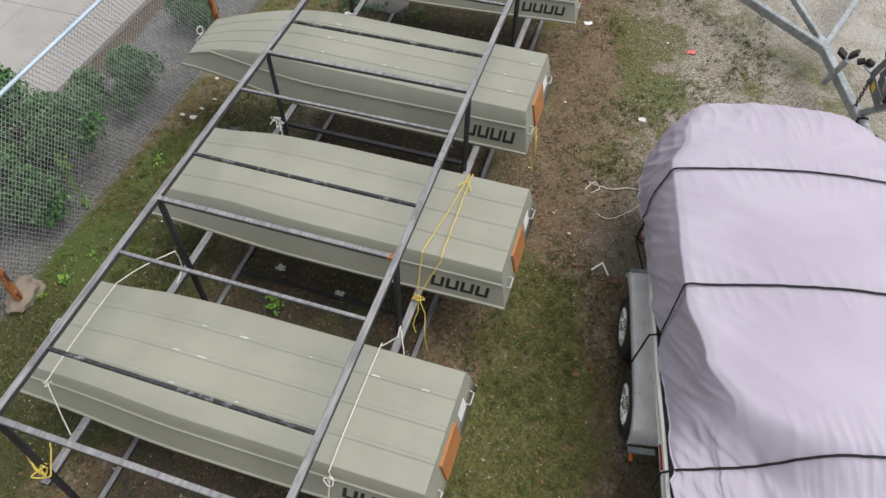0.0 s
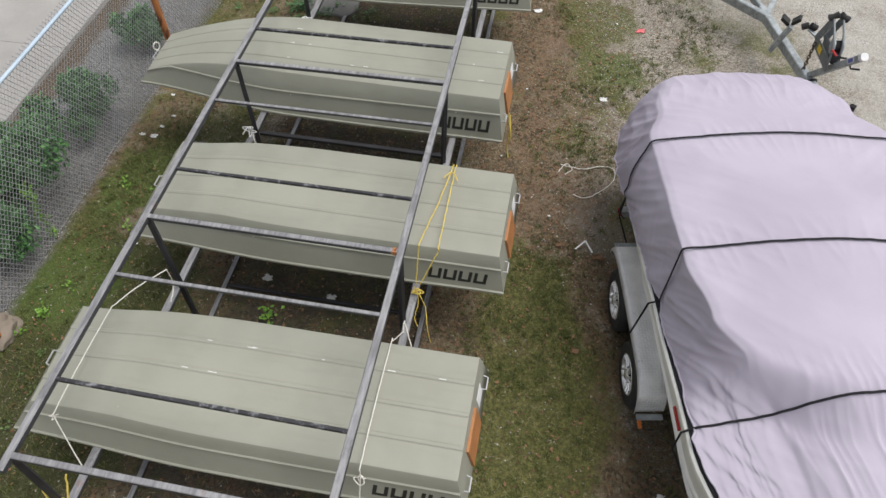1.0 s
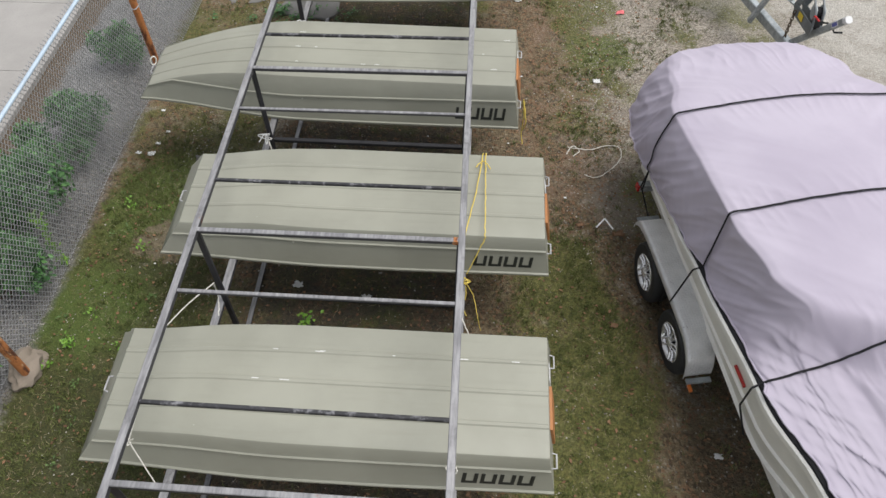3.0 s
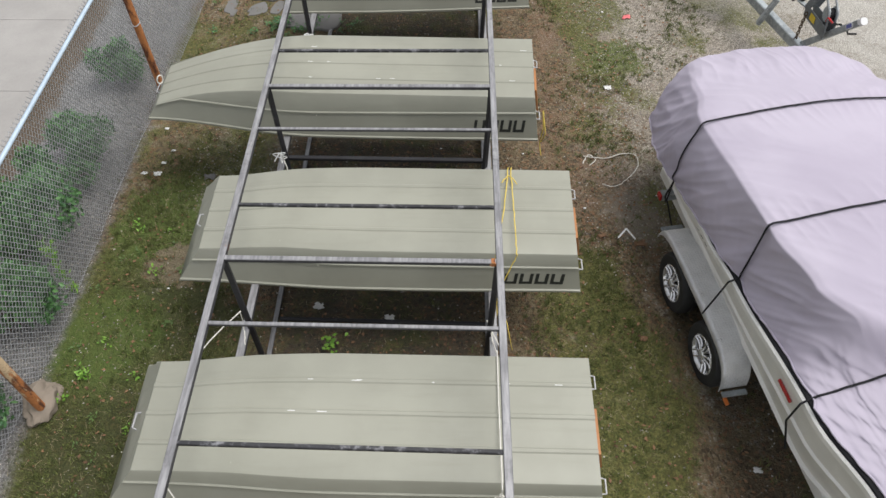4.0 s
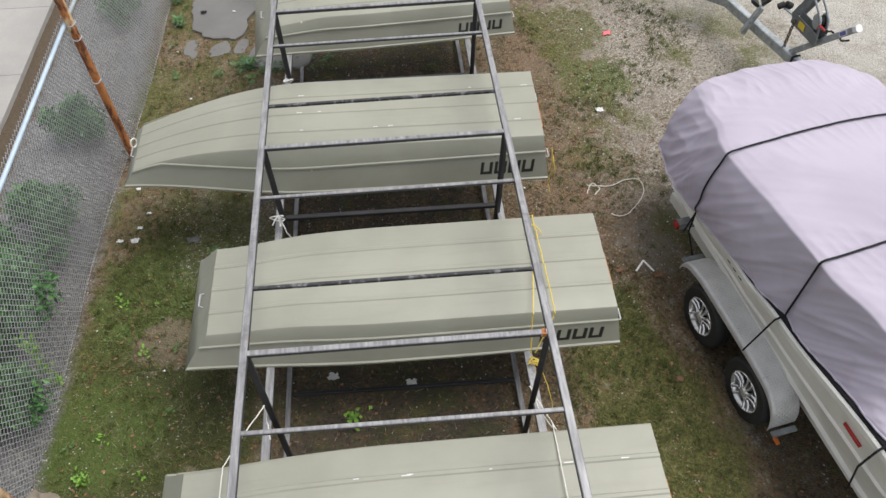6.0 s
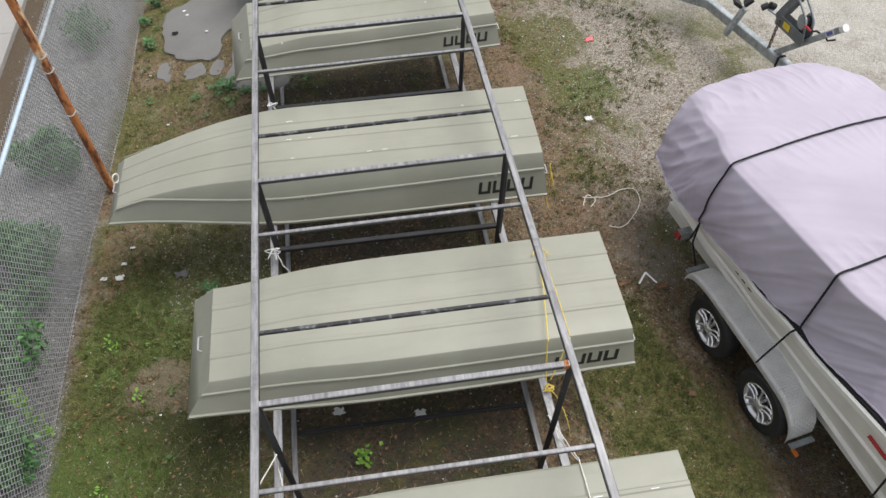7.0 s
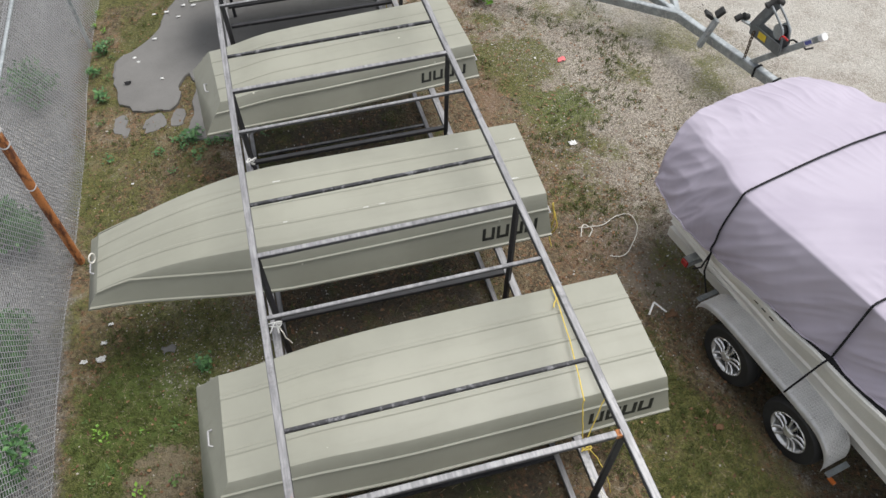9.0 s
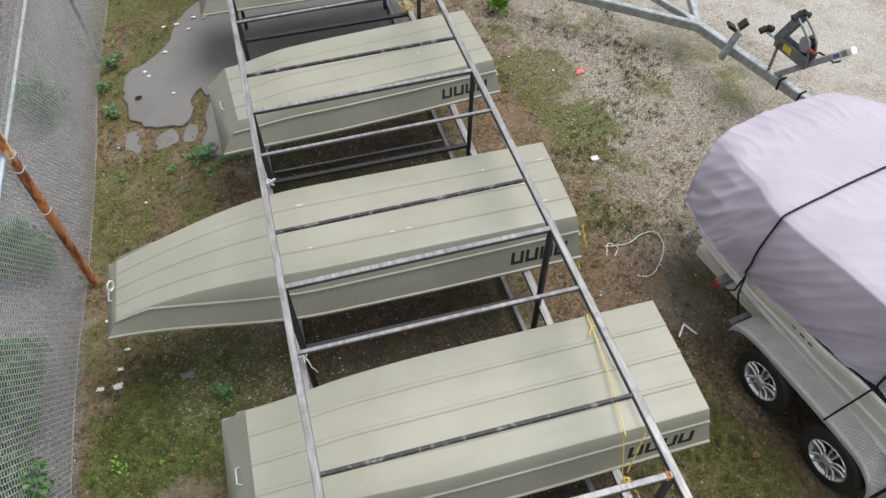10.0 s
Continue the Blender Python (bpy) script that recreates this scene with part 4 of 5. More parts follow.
    part("stop_arm", beam(bmesh.new(), fork, arm, 0.07, 0.02, 0.004), GALV, post)
    for k in (-1, 1):
        m = Matrix.Translation(arm + Vector((k * 0.05, 0.0, 0.03))) @ Matrix.Rotation(k * radians(25), 4, "Y")
        part("bow_stop_roller", lathe(bmesh.new(), [(0.02, -0.045), (0.04, -0.04), (0.04, 0.04), (0.02, 0.045)], 16, m), RUBBER, post, "black rubber roller")
    for k in range(9):
        a = Vector((4.12, 4.86, 0.92 - k * 0.046))
        m = Matrix.Translation(a) @ Matrix.Rotation(k * math.pi / 2, 4, "Z")
        ring = [m @ Vector((0.018 * math.cos(i * math.tau / 10), 0, 0.034 * math.sin(i * math.tau / 10))) for i in range(11)]
        part("chain_link", tube(bmesh.new(), ring, 0.007, 5), BARK, post, "rusty safety chain link" if k == 0 else "")
    # keel guide: a leaning bracket with two pads in a V
    leg = part("guide_bracket", beam(bmesh.new(), (3.82, 5.43, 0.40), (3.95, 5.40, 0.80), 0.09, 0.055, 0.004), GALV, tr, "leaning galvanised bracket")
    for at, lean in ((Vector((3.885, 5.50, 0.82)), 34), (Vector((4.00, 5.44, 0.87)), -48)):
        m = Matrix.Translation(at) @ Matrix.Rotation(radians(-16), 4, "Z") @ Matrix.Rotation(radians(lean), 4, "Y")
        part("keel_pad", box(bmesh.new(), (0, 0, 0), (0.13, 0.11, 0.045), 0.012, m), RUBBER, leg, "black rubber pad")
    jack = part("jack", tube(bmesh.new(), [(4.53, 4.03, -0.05), (4.53, 4.03, 0.62)], 0.03, 12), GALV, tr, "galvanised trailer jack")
    part("jack_cap", tube(bmesh.new(), [(4.53, 4.03, 0.62), (4.53, 4.03, 0.70)], 0.036, 12), BLACK, jack, "black plastic cap")
    for off in (0.15, 0.45):
        p = join.lerp(tip, 0.5 + off * 0.4)
        part("clamp", box(bmesh.new(), p, (0.125, 0.025, 0.15), 0.004, Matrix.Translation(p) @ Matrix.Rotation(radians(16), 4, "Z") @ Matrix.Translation(-p)), BLACK, tr)


build_empty_trailer()


# ---- chain-link fence ----
FENCE_X = -4.36


def fence_x(y, z):
    low = 1 - min(1, max(0, (z + 0.2) / 2.0))
    sag = (0.03 * math.sin(y * 1.3 + 0.6) - 0.09 + 0.033 * (y - 1)) * low
    return FENCE_X + sag + 0.02 * low * noise.noise((y * 0.8, z * 1.2, 3)) - 0.045


def build_fence():
    fence = thing("chain_link_fence", "galvanised chain-link fence with a pale blue top rail and rusty posts", "fence")
    w, h, zlo, zhi = 0.030, 0.044, -0.20, 1.88
    n = int((zhi - zlo) / h)
    verts, faces = [], []
    r = 0.0034
    for i in range(int(14.5 / w)):
        y0 = -2.6 + i * w
        base = len(verts)
        for k in range(n + 1):
            y, z = y0 + (w if (k + i) % 2 else 0), zlo + k * h
            x = fence_x(y, z) + (0.004 if (k + i) % 2 else -0.004)
            drop = ground_height(-4.36, y) + 0.22 if k == 0 else 0
            for a in range(3):
                verts.append((x + r * math.cos(a * 2.094), y + r * 0.7 * math.sin(a * 2.094), z + r * 0.7 * math.sin(a * 2.094) + drop))
        for k in range(n):
            for a in range(3):
                b = (a + 1) % 3
                faces.append((base + k * 3 + a, base + k * 3 + b, base + k * 3 + 3 + b, base + k * 3 + 3 + a))
    me = bpy.data.meshes.new("wire_mesh")
    me.from_pydata(verts, [], faces)
    me.materials.append(WIRE)
    ob = new("wire_mesh", me)
    ob.parent = fence
    tagged(ob, "woven diamond wire mesh", "", "", "stuff")
    rail_x, rail_z = FENCE_X - 0.01, 1.81
    part("top_rail", tube(bmesh.new(), [(rail_x, y, rail_z + 0.008 * math.sin(y)) for y in (-2.6, -1, 1, 3, 4.4)], 0.022, 12), RAIL_BLUE, fence, "pale blue galvanised pipe")
    part("top_rail", tube(bmesh.new(), [(rail_x, y, rail_z - 0.01 - 0.01 * (y - 4.4)) for y in (4.42, 6, 8.6, 11.9)], 0.022, 12), GALV, fence, "grey galvanised pipe")
    for y, top in ((-0.25, 2.45), (4.42, 2.5), (8.66, 1.9)):
        g = ground_height(FENCE_X, y)
        post = part("post", tube(bmesh.new(), [(FENCE_X + 0.065, y, g - 0.05), (FENCE_X + 0.05, y - 0.01, 1.0), (FENCE_X + 0.035, y - 0.03, top)], 0.046 if y < 8 else 0.03, 14), RUST if y < 8 else GALV, fence, "flaking rusty pipe post" if y < 8 else "grey pipe post")
        for z in (1.05, 1.62, 1.80):
            ring = [(FENCE_X + 0.045 + 0.052 * math.cos(a * math.tau / 14), y - 0.018 + 0.052 * math.sin(a * math.tau / 14), z + 0.01 * math.sin(a)) for a in range(15)]
            part("tie_wire", tube(bmesh.new(), ring, 0.007, 5), WIRE, post)


build_fence()


def lump(bm, centre, size, seed, n=2, rough=0.25):
    """An uneven stone."""
    made = bmesh.ops.create_icosphere(bm, subdivisions=n, radius=1.0)["verts"]
    for v in made:
        k = 1 + rough * noise.noise(v.co * 1.3 + Vector((seed * 3.1, seed, 0))) + rough * 0.4 * noise.noise(v.co * 3.5 + Vector((seed, 0, seed)))
        v.co = Vector((v.co.x * size[0] * k, v.co.y * size[1] * k, v.co.z * size[2] * k)) + Vector(centre)
    return bm


single("concrete_footing", lump(bmesh.new(), (-4.37, -0.15, -0.17), (0.165, 0.25, 0.14), 3, 4, 0.42), FOOTING, "rough lump of concrete round a fence post foot", "footing")


# ---- paving beyond the fence ----
def slab_piece(bm, x0, x1, y0, y1, z, gap=0.008):
    box(bm, ((x0 + x1) / 2, (y0 + y1) / 2, z - 0.06), (x1 - x0 - gap, y1 - y0 - gap, 0.12), 0.008)
    return bm


def build_paving():
    ground = thing("pavement", "pale grey concrete paving in large square slabs", "pavement", kind="structure")
    edges = [-6.22, -7.95, -9.7, -11.5, -14.0, -17.0]
    ys = [-6.0 + 1.72 * i for i in range(14)]
    for a, b in zip(edges, edges[1:]):
        for y0, y1 in zip(ys, ys[1:]):
            part("slab", slab_piece(bmesh.new(), b, a, y0 + 0.35, y1 + 0.35, -0.235), PAVING, ground)


build_paving()


def ragged_slab(outline, thick, material, label, seed, z):
    bm = bmesh.new()
    pts = []
    loop = [Vector((*p, 0)) for p in outline + outline[:1]]
    for p in curve_points(loop, 6)[:-1]:
        j = 0.07 * noise.noise((p.x * 4, p.y * 4, seed)) + 0.035 * noise.noise((p.x * 13, p.y * 13, seed))
        pts.append((p.x + j, p.y + j * 0.8))
    low = [Vector((x, y, ground_height(x, y) - thick)) for x, y in pts]
    high = [Vector((x, y, ground_height(x, y) + z - 0.012)) for x, y in pts]
    c = Vector((sum(x for x, _ in pts) / len(pts), sum(y for _, y in pts) / len(pts), 0))
    inner = [(x + (c.x - x) * 0.03, y + (c.y - y) * 0.03) for x, y in pts]
    top = [Vector((x, y, ground_height(x, y) + z)) for x, y in inner]
    cage(bm, [low, high, top])
    bmesh.ops.recalc_face_normals(bm, faces=bm.faces)
    single("broken_slab", bm, material, label, "concrete slab", "broken slabs by the fence", smooth=20)


ragged_slab([(-3.95, 7.75), (-3.83, 7.10), (-3.45, 6.74), (-3.08, 6.74), (-3.02, 7.05), (-2.92, 7.30), (-2.74, 7.15), (-2.2, 6.98), (-0.2, 6.9), (0.1, 8.9), (-1.8, 9.9), (-2.7, 9.5), (-3.1, 9.1), (-3.29, 8.6), (-3.60, 8.28), (-3.88, 8.12)], 0.09, SLAB, "large broken slab of old grey concrete in the soil", 1, 0.045)
ragged_slab([(-2.90, 6.35), (-2.96, 6.02), (-2.6, 5.86), (-2.1, 5.85), (-2.1, 6.85), (-2.66, 7.02), (-2.84, 6.9)], 0.07, SLAB, "broken corner of a grey concrete slab", 2, 0.04)
ragged_slab([(-3.95, 6.50), (-3.80, 6.36), (-3.72, 6.55), (-3.76, 6.78), (-3.93, 6.80)], 0.07, SLAB, "small loose piece of grey concrete", 5, 0.010)
ragged_slab([(-3.55, 6.36), (-3.30, 6.38), (-3.22, 6.54), (-3.32, 6.66), (-3.52, 6.62)], 0.07, SLAB, "small loose piece of grey concrete", 7, 0.010)
ragged_slab([(-3.16, 6.40), (-3.02, 6.36), (-2.99, 6.58), (-3.12, 6.66)], 0.07, SLAB, "small loose piece of grey concrete", 9, 0.012)


# ---- shrubs and weeds ----
def leaf_quad(verts, faces, p, d, n, length, width):
    """A folded leaf: two triangles on each side of the midrib."""
    s = d.cross(n).normalized() * width / 2
    b = len(verts)
    tip, mid = p + d * length, p + d * length * 0.5
    verts += [tuple(p), tuple(mid + s + n * width * 0.15), tuple(tip), tuple(mid - s + n * width * 0.15)]
    faces += [(b, b + 1, b + 2), (b, b + 2, b + 3)]


def random_dir(rnd, up=0.0):
    v = Vector((rnd.gauss(0, 1), rnd.gauss(0, 1), rnd.gauss(0, 1) + up))
    return v.normalized()


def build_shrub(x, y, radius, height, leaves, material, label, seed):
    rnd = random.Random(seed)
    g = ground_height(x, y)
    shrub = thing("shrub", label, "shrub", "shrubs beyond the fence", Matrix.Translation((x, y, g)))
    centres = []
    bm = bmesh.new()
    for k in range(11):
        a, r = rnd.uniform(0, math.tau), radius * math.sqrt(rnd.random()) * 0.85
        top = Vector((r * math.cos(a), r * math.sin(a), height * rnd.uniform(0.4, 0.9)))
        centres.append((top, radius * rnd.uniform(0.28, 0.5)))
        tube(bm, curve_points([(0.05 * math.cos(a), 0.05 * math.sin(a), -0.03), top * 0.5 + Vector((0, 0, 0.05)), top], 3, 0.01, k), 0.013, 5, 0.004)
    part("stems", bm, BARK, shrub)
    verts, faces = [], []
    for i in range(leaves):
        c, r = centres[rnd.randrange(len(centres))]
        d = random_dir(rnd, 0.45)
        p = c + d * r * rnd.uniform(0.55, 1.08)
        if p.z < 0.02:
            p.z = rnd.uniform(0.02, 0.12)
        leaf_quad(verts, faces, p, random_dir(rnd, 0.2), random_dir(rnd, 1.4), rnd.uniform(0.04, 0.085), rnd.uniform(0.025, 0.05))
    me = bpy.data.meshes.new("crown")
    me.from_pydata(verts, [], faces)
    me.materials.append(material)
    ob = new("crown", me)
    ob.parent = shrub
    tagged(ob, "dense small green leaves", kind="stuff")


build_shrub(-5.32, 1.75, 0.78, 1.05, 8000, SHRUB, "large dense green shrub behind the wire mesh", 11)
build_shrub(-5.0, 0.75, 0.52, 0.85, 5000, SHRUB, "dense green shrub behind the wire mesh", 12)
build_shrub(-5.02, -0.35, 0.52, 0.80, 4500, SHRUB, "dense green shrub behind the wire mesh", 13)
build_shrub(-5.08, 1.25, 0.42, 0.75, 3200, SHRUB, "dense green shrub pressed against the wire mesh", 18)
build_shrub(-5.05, 3.0, 0.52, 0.66, 4200, SHRUB, "rounded green shrub behind the wire mesh", 14)
build_shrub(-5.0, 4.95, 0.38, 0.50, 2400, SHRUB, "small green shrub behind the wire mesh", 15)
build_shrub(-4.95, 7.55, 0.42, 0.40, 700, SHRUB, "sparse low shrub behind the wire mesh", 16)


def build_weed(x, y, size, leaves, material, label, seed, tall=0.3):
    rnd = random.Random(seed)
    verts, faces = [], []
    g = ground_height(x, y)
    for i in range(leaves):
        h = rnd.uniform(0, tall)
        a = rnd.uniform(0, math.tau)
        p = Vector((x + rnd.gauss(0, size * 0.25), y + rnd.gauss(0, size * 0.25), g + 0.01 + h))
        d = Vector((math.cos(a), math.sin(a), rnd.uniform(0.1, 0.7))).normalized()
        leaf_quad(verts, faces, p, d, Vector((rnd.gauss(0, .3), rnd.gauss(0, .3), 1)).normalized(), rnd.uniform(0.4, 1.0) * size * 0.5, rnd.uniform(0.3, 0.6) * size * 0.5)
    weed = thing("weed", label, "weed", "weeds in the grass")
    me = bpy.data.meshes.new("leaves")
    me.from_pydata(verts, [], faces)
    me.materials.append(material)
    ob = new("leaves", me)
    ob.parent = weed
    tagged(ob, kind="stuff")


build_weed(-4.49, 1.2, 0.11, 170, SHRUB_BRIGHT, "bright green creeper climbing the wire mesh", 21, 0.85)
build_weed(-1.55, 0.38, 0.16, 26, SHRUB_BRIGHT, "bright green weed growing under the rack", 22, 0.22)
build_weed(1.60, 7.90, 0.30, 120, SHRUB_BRIGHT, "tall bright green grass tuft", 23, 0.30)
build_weed(-3.0, 2.55, 0.16, 60, SHRUB, "dark green weed clump on bare soil", 24, 0.12)
build_weed(-4.1, 8.4, 0.2, 60, SHRUB, "leafy green weed beside broken concrete", 25, 0.12)
build_weed(-4.1, 7.3, 0.2, 50, SHRUB, "leafy green weed beside broken concrete", 26, 0.10)
build_weed(-4.2, 7.9, 0.2, 40, SHRUB, "leafy green weed beside broken concrete", 27, 0.10)
build_weed(-2.9, 6.0, 0.2, 60, SHRUB, "dark green weed clump beside broken concrete", 28, 0.10)
build_weed(-4.05, 0.15, 0.12, 30, SHRUB_BRIGHT, "bright green weed beside the concrete footing", 29, 0.10)
rnd = random.Random(5)
for k in range(22):
    build_weed(rnd.uniform(-4.25, -3.3), rnd.uniform(-1.2, 2.4), rnd.uniform(0.07, 0.14), 10, WEED if k % 3 else SHRUB_BRIGHT, "low broad-leaved weed in the grass", 100 + k, 0.04)


for k in range(30):
    # the leafy patch between the bow and the broken slabs
    build_weed(-2.75 + rnd.gauss(0, 0.34), 5.88 + rnd.gauss(0, 0.13), rnd.uniform(0.08, 0.15), 14, SHRUB, "low dark green weed beside broken concrete", 200 + k, 0.05)
for k in range(16):
    build_weed(rnd.uniform(-4.3, -3.95), rnd.uniform(6.7, 9.6), rnd.uniform(0.05, 0.11), 22, WEED if k % 4 else SHRUB_BRIGHT, "low leafy weed along the wire fence", 240 + k, 0.06)


# ---- loose ground cover ----
def grass_weight(x, y):
    n = 0.5 + 0.9 * noise.noise((x * 0.9, y * 0.65, 11)) + 0.5 * noise.noise((x * 2.7, y * 2.7, 12))
    path = smoothstep(0.2, 0.7, x) * (1 - smoothstep(1.4, 2.0, x + 0.12 * y)) * (1 - 0.75 * smoothstep(1.2, 3.0, y))
    left = smoothstep(2.3, 3.0, -x) * (1 - smoothstep(4.2, 4.45, -x)) * (1 - 0.6 * smoothstep(2.2, 4.0, y)) * 0.7
    far = smoothstep(0.4, 1.0, x) * (1 - smoothstep(2.6, 3.6, x)) * smoothstep(2.5, 4.0, y) * 0.9 * smoothstep(-0.05, 0.3, noise.noise((x * 0.9, y * 0.9, 51)))
    left *= 1 + 1.6 * math.exp(-((x + 3.75) ** 2 + (y - 2.15) ** 2) / 0.35) - 0.95 * math.exp(-((x + 3.5) ** 2 + (y - 1.55) ** 2) / 0.10)
    under = 0.06
    return max(0.0, n) * max(path, left, far, under)


def build_grass():
    rnd = random.Random(7)
    for name, count, mat, lab in (("grass", 70000, GRASS, "short patchy green grass in tufts"), ("straw", 12000, STRAW, "dry straw stems lying in the grass")):
        verts, faces = [], []
        while len(faces) < count:
            cx, cy = rnd.uniform(-4.6, 3.6), rnd.uniform(-3.2, 10.5)
            w = grass_weight(cx, cy)
            if name == "straw":
                w = 0.25 + 0.5 * w
            if rnd.random() > w:
                continue
            tuft = 1 if name == "straw" else rnd.choice((2, 4, 8, 16))
            for _ in range(tuft):
                x, y = cx + rnd.gauss(0, 0.02), cy + rnd.gauss(0, 0.02)
                g, a = ground_height(x, y), rnd.uniform(0, math.tau)
                h = rnd.uniform(0.012, 0.03) * (1 + tuft / 16) if name == "grass" else rnd.uniform(0.003, 0.012)
                lay = rnd.uniform(0.012, 0.045) if name == "grass" else rnd.uniform(0.03, 0.10)
                wd = rnd.uniform(0.0022, 0.005) if name == "grass" else 0.0026
                b = len(verts)
                dx, dy = math.cos(a), math.sin(a)
                verts += [(x - dy * wd, y + dx * wd, g), (x + dy * wd, y - dx * wd, g), (x + dx * lay, y + dy * lay, g + h)]
                faces.append((b, b + 1, b + 2))
        stuff_mesh(name, verts, faces, mat, lab, "grass")


def build_gravel():
    rnd = random.Random(8)
    verts, faces = [], []
    made = 0
    while made < 32000:
        x, y = rnd.uniform(-6.1, 5.0), rnd.uniform(-3.2, 9.5)
        n = 0.5 + noise.noise((x * 0.8, y * 0.8, 31)) + 0.4 * noise.noise((x * 3, y * 3, 32))
        w = 0.06 + 0.7 * smoothstep(0.7, 2.2, x) * smoothstep(1.0, 3.0, y) + 0.95 * smoothstep(2.2, 2.5, -x) * smoothstep(1.9, 2.4, y) * (1 - smoothstep(3.2, 3.9, -x)) * (1 - smoothstep(3.0, 4.2, y)) + 0.8 * smoothstep(4.4, 4.55, -x) * (1 - smoothstep(5.0, 5.4, -x))
        if rnd.random() > w * max(0.1, n):
            continue
        made += 1
        g, r = ground_height(x, y), rnd.choice((0.005, 0.006, 0.007, 0.009, 0.012))
        a = rnd.uniform(0, 3)
        b = len(verts)
        for k in range(4):
            q = r * rnd.uniform(0.7, 1.3)
            verts.append((x + q * math.cos(a + k * 1.571), y + q * math.sin(a + k * 1.571), g + r * rnd.uniform(-0.1, 0.25)))
        verts += [(x, y, g + r * rnd.uniform(0.5, 0.9)), (x, y, g - r * 0.6)]
        for k in range(4):
            faces += [(b + k, b + (k + 1) % 4, b + 4), (b + (k + 1) % 4, b + k, b + 5)]
    stuff_mesh("gravel", verts, faces, STONE, "loose grey gravel stones", "gravel")


def build_dead_leaves():
    rnd = random.Random(9)
    verts, faces = [], []
    while len(faces) < 11000:
        x, y = rnd.uniform(-4.3, 3.2), rnd.uniform(-3.0, 9.5)
        heavy = smoothstep(0.4, 0.7, x) * (1 - smoothstep(1.4, 2.2, x)) * smoothstep(1.0, 2.2, y) * (0.4 + 1.2 * max(0.0, noise.noise((x * 1.5, y * 1.5, 41))))
        if rnd.random() > 0.22 + 0.7 * heavy:
            continue
        a = rnd.uniform(0, math.tau)
        leaf_quad(verts, faces, Vector((x, y, ground_height(x, y) + rnd.uniform(0.006, 0.016))), Vector((math.cos(a), math.sin(a), rnd.uniform(-0.1, 0.3))).normalized(), Vector((rnd.gauss(0, .3), rnd.gauss(0, .3), 1)).normalized(), rnd.uniform(0.02, 0.055), rnd.uniform(0.012, 0.035))
    stuff_mesh("dead_leaves", verts, faces, DEAD, "scattered brown dead leaves", "dead leaves")


build_grass()
build_gravel()
build_dead_leaves()


def scrap(x, y, size, material, label, category, seed, z=0.0, n=5):
    """A crumpled flake."""
    rnd = random.Random(seed)
    bm = bmesh.new()
    g = ground_height(x, y) + z
    grid = [[Vector((x + size * (i / (n - 1) - 0.5) * (1 + rnd.uniform(-0.3, 0.3)), y + size * 0.7 * (j / (n - 1) - 0.5) * (1 + rnd.uniform(-0.4, 0.4)), g + 0.012 + rnd.uniform(0, size * 0.18))) for i in range(n)] for j in range(n)]
    cage(bm, grid, close=False)
    ob = single("scrap", bm, material, label, category, "litter on the ground", smooth=30)
    solid = ob.modifiers.new("sheet", "SOLIDIFY")
    solid.thickness = 0.003
    return ob


scrap(1.71, 4.52, 0.10, WHITE_BITS, "crumpled white scrap on the gravel", "litter", 1)
scrap(2.185, 6.14, 0.11, PINK, "crumpled pink plastic scrap on the gravel", "litter", 2)
scrap(-4.05, 3.0, 0.09, WHITE_BITS, "torn white scraps beside the fence", "litter", 3)
scrap(-4.22, 3.02, 0.07, WHITE_BITS, "small white scrap beside the fence", "litter", 4)
scrap(-4.02, 3.2, 0.06, WHITE_BITS, "small white scrap beside the fence", "litter", 5)
scrap(-3.95, 3.42, 0.05, WHITE_BITS, "small white scrap beside the fence", "litter", 6)
scrap(-4.15, 3.85, 0.05, WHITE_BITS, "small white scrap beside the fence", "litter", 7)
scrap(-3.35, 2.88, 0.13, SLAB, "flat grey flake lying in the grass", "litter", 8)
scrap(1.75, 1.86, 0.14, DEAD, "large curled orange dead leaf", "leaf", 9)
scrap(1.32, 1.9, 0.08, DEAD, "large curled orange dead leaf", "leaf", 10)
scrap(1.58, 0.55, 0.08, DEAD, "curled brown dead leaf", "leaf", 12)
scrap(0.66, 6.4, 0.12, WHITE_BITS, "white scrap near the rack", "litter", 14)
scrap(-1.0, 0.75, 0.10, WHITE_BITS, "dirty white scrap under the rack", "litter", 15)
scrap(-1.75, 0.9, 0.10, WHITE_BITS, "dirty white scrap under the rack", "litter", 16)
scrap(-3.3, 8.9, 0.05, WHITE_BITS, "small white scrap on the broken slab", "litter", 17, 0.1)
scrap(2.45, -0.75, 0.07, WHITE_BITS, "small white scrap beside the trailer", "litter", 18)
for k, (x, y) in enumerate(((-3.63, 8.02), (-3.57, 7.90), (-3.32, 8.35), (-2.95, 8.75), (-2.86, 9.02), (-2.70, 8.95), (-3.25, 7.35), (-3.12, 8.95))):
    scrap(x, y, 0.05 + 0.01 * (k % 3), WHITE_BITS, "small white scrap on the broken slab", "litter", 180 + k, 0.045, 3)
scrap(-3.72, 7.45, 0.09, BLACK, "curled black scrap on the broken slab", "litter", 190, 0.05)
rnd = random.Random(77)
for k in range(40):
    scrap(rnd.uniform(-4.2, 2.4), rnd.uniform(-2.5, 7.0), rnd.uniform(0.015, 0.035), WHITE_BITS if k % 3 else STONE, "tiny pale fleck of litter", "litter", 200 + k, 0, 3)
bm = bmesh.new()
beam(bm, (1.50, 1.88, 0.0), (1.60, 1.99, 0.03), 0.02, 0.004, 0.001)
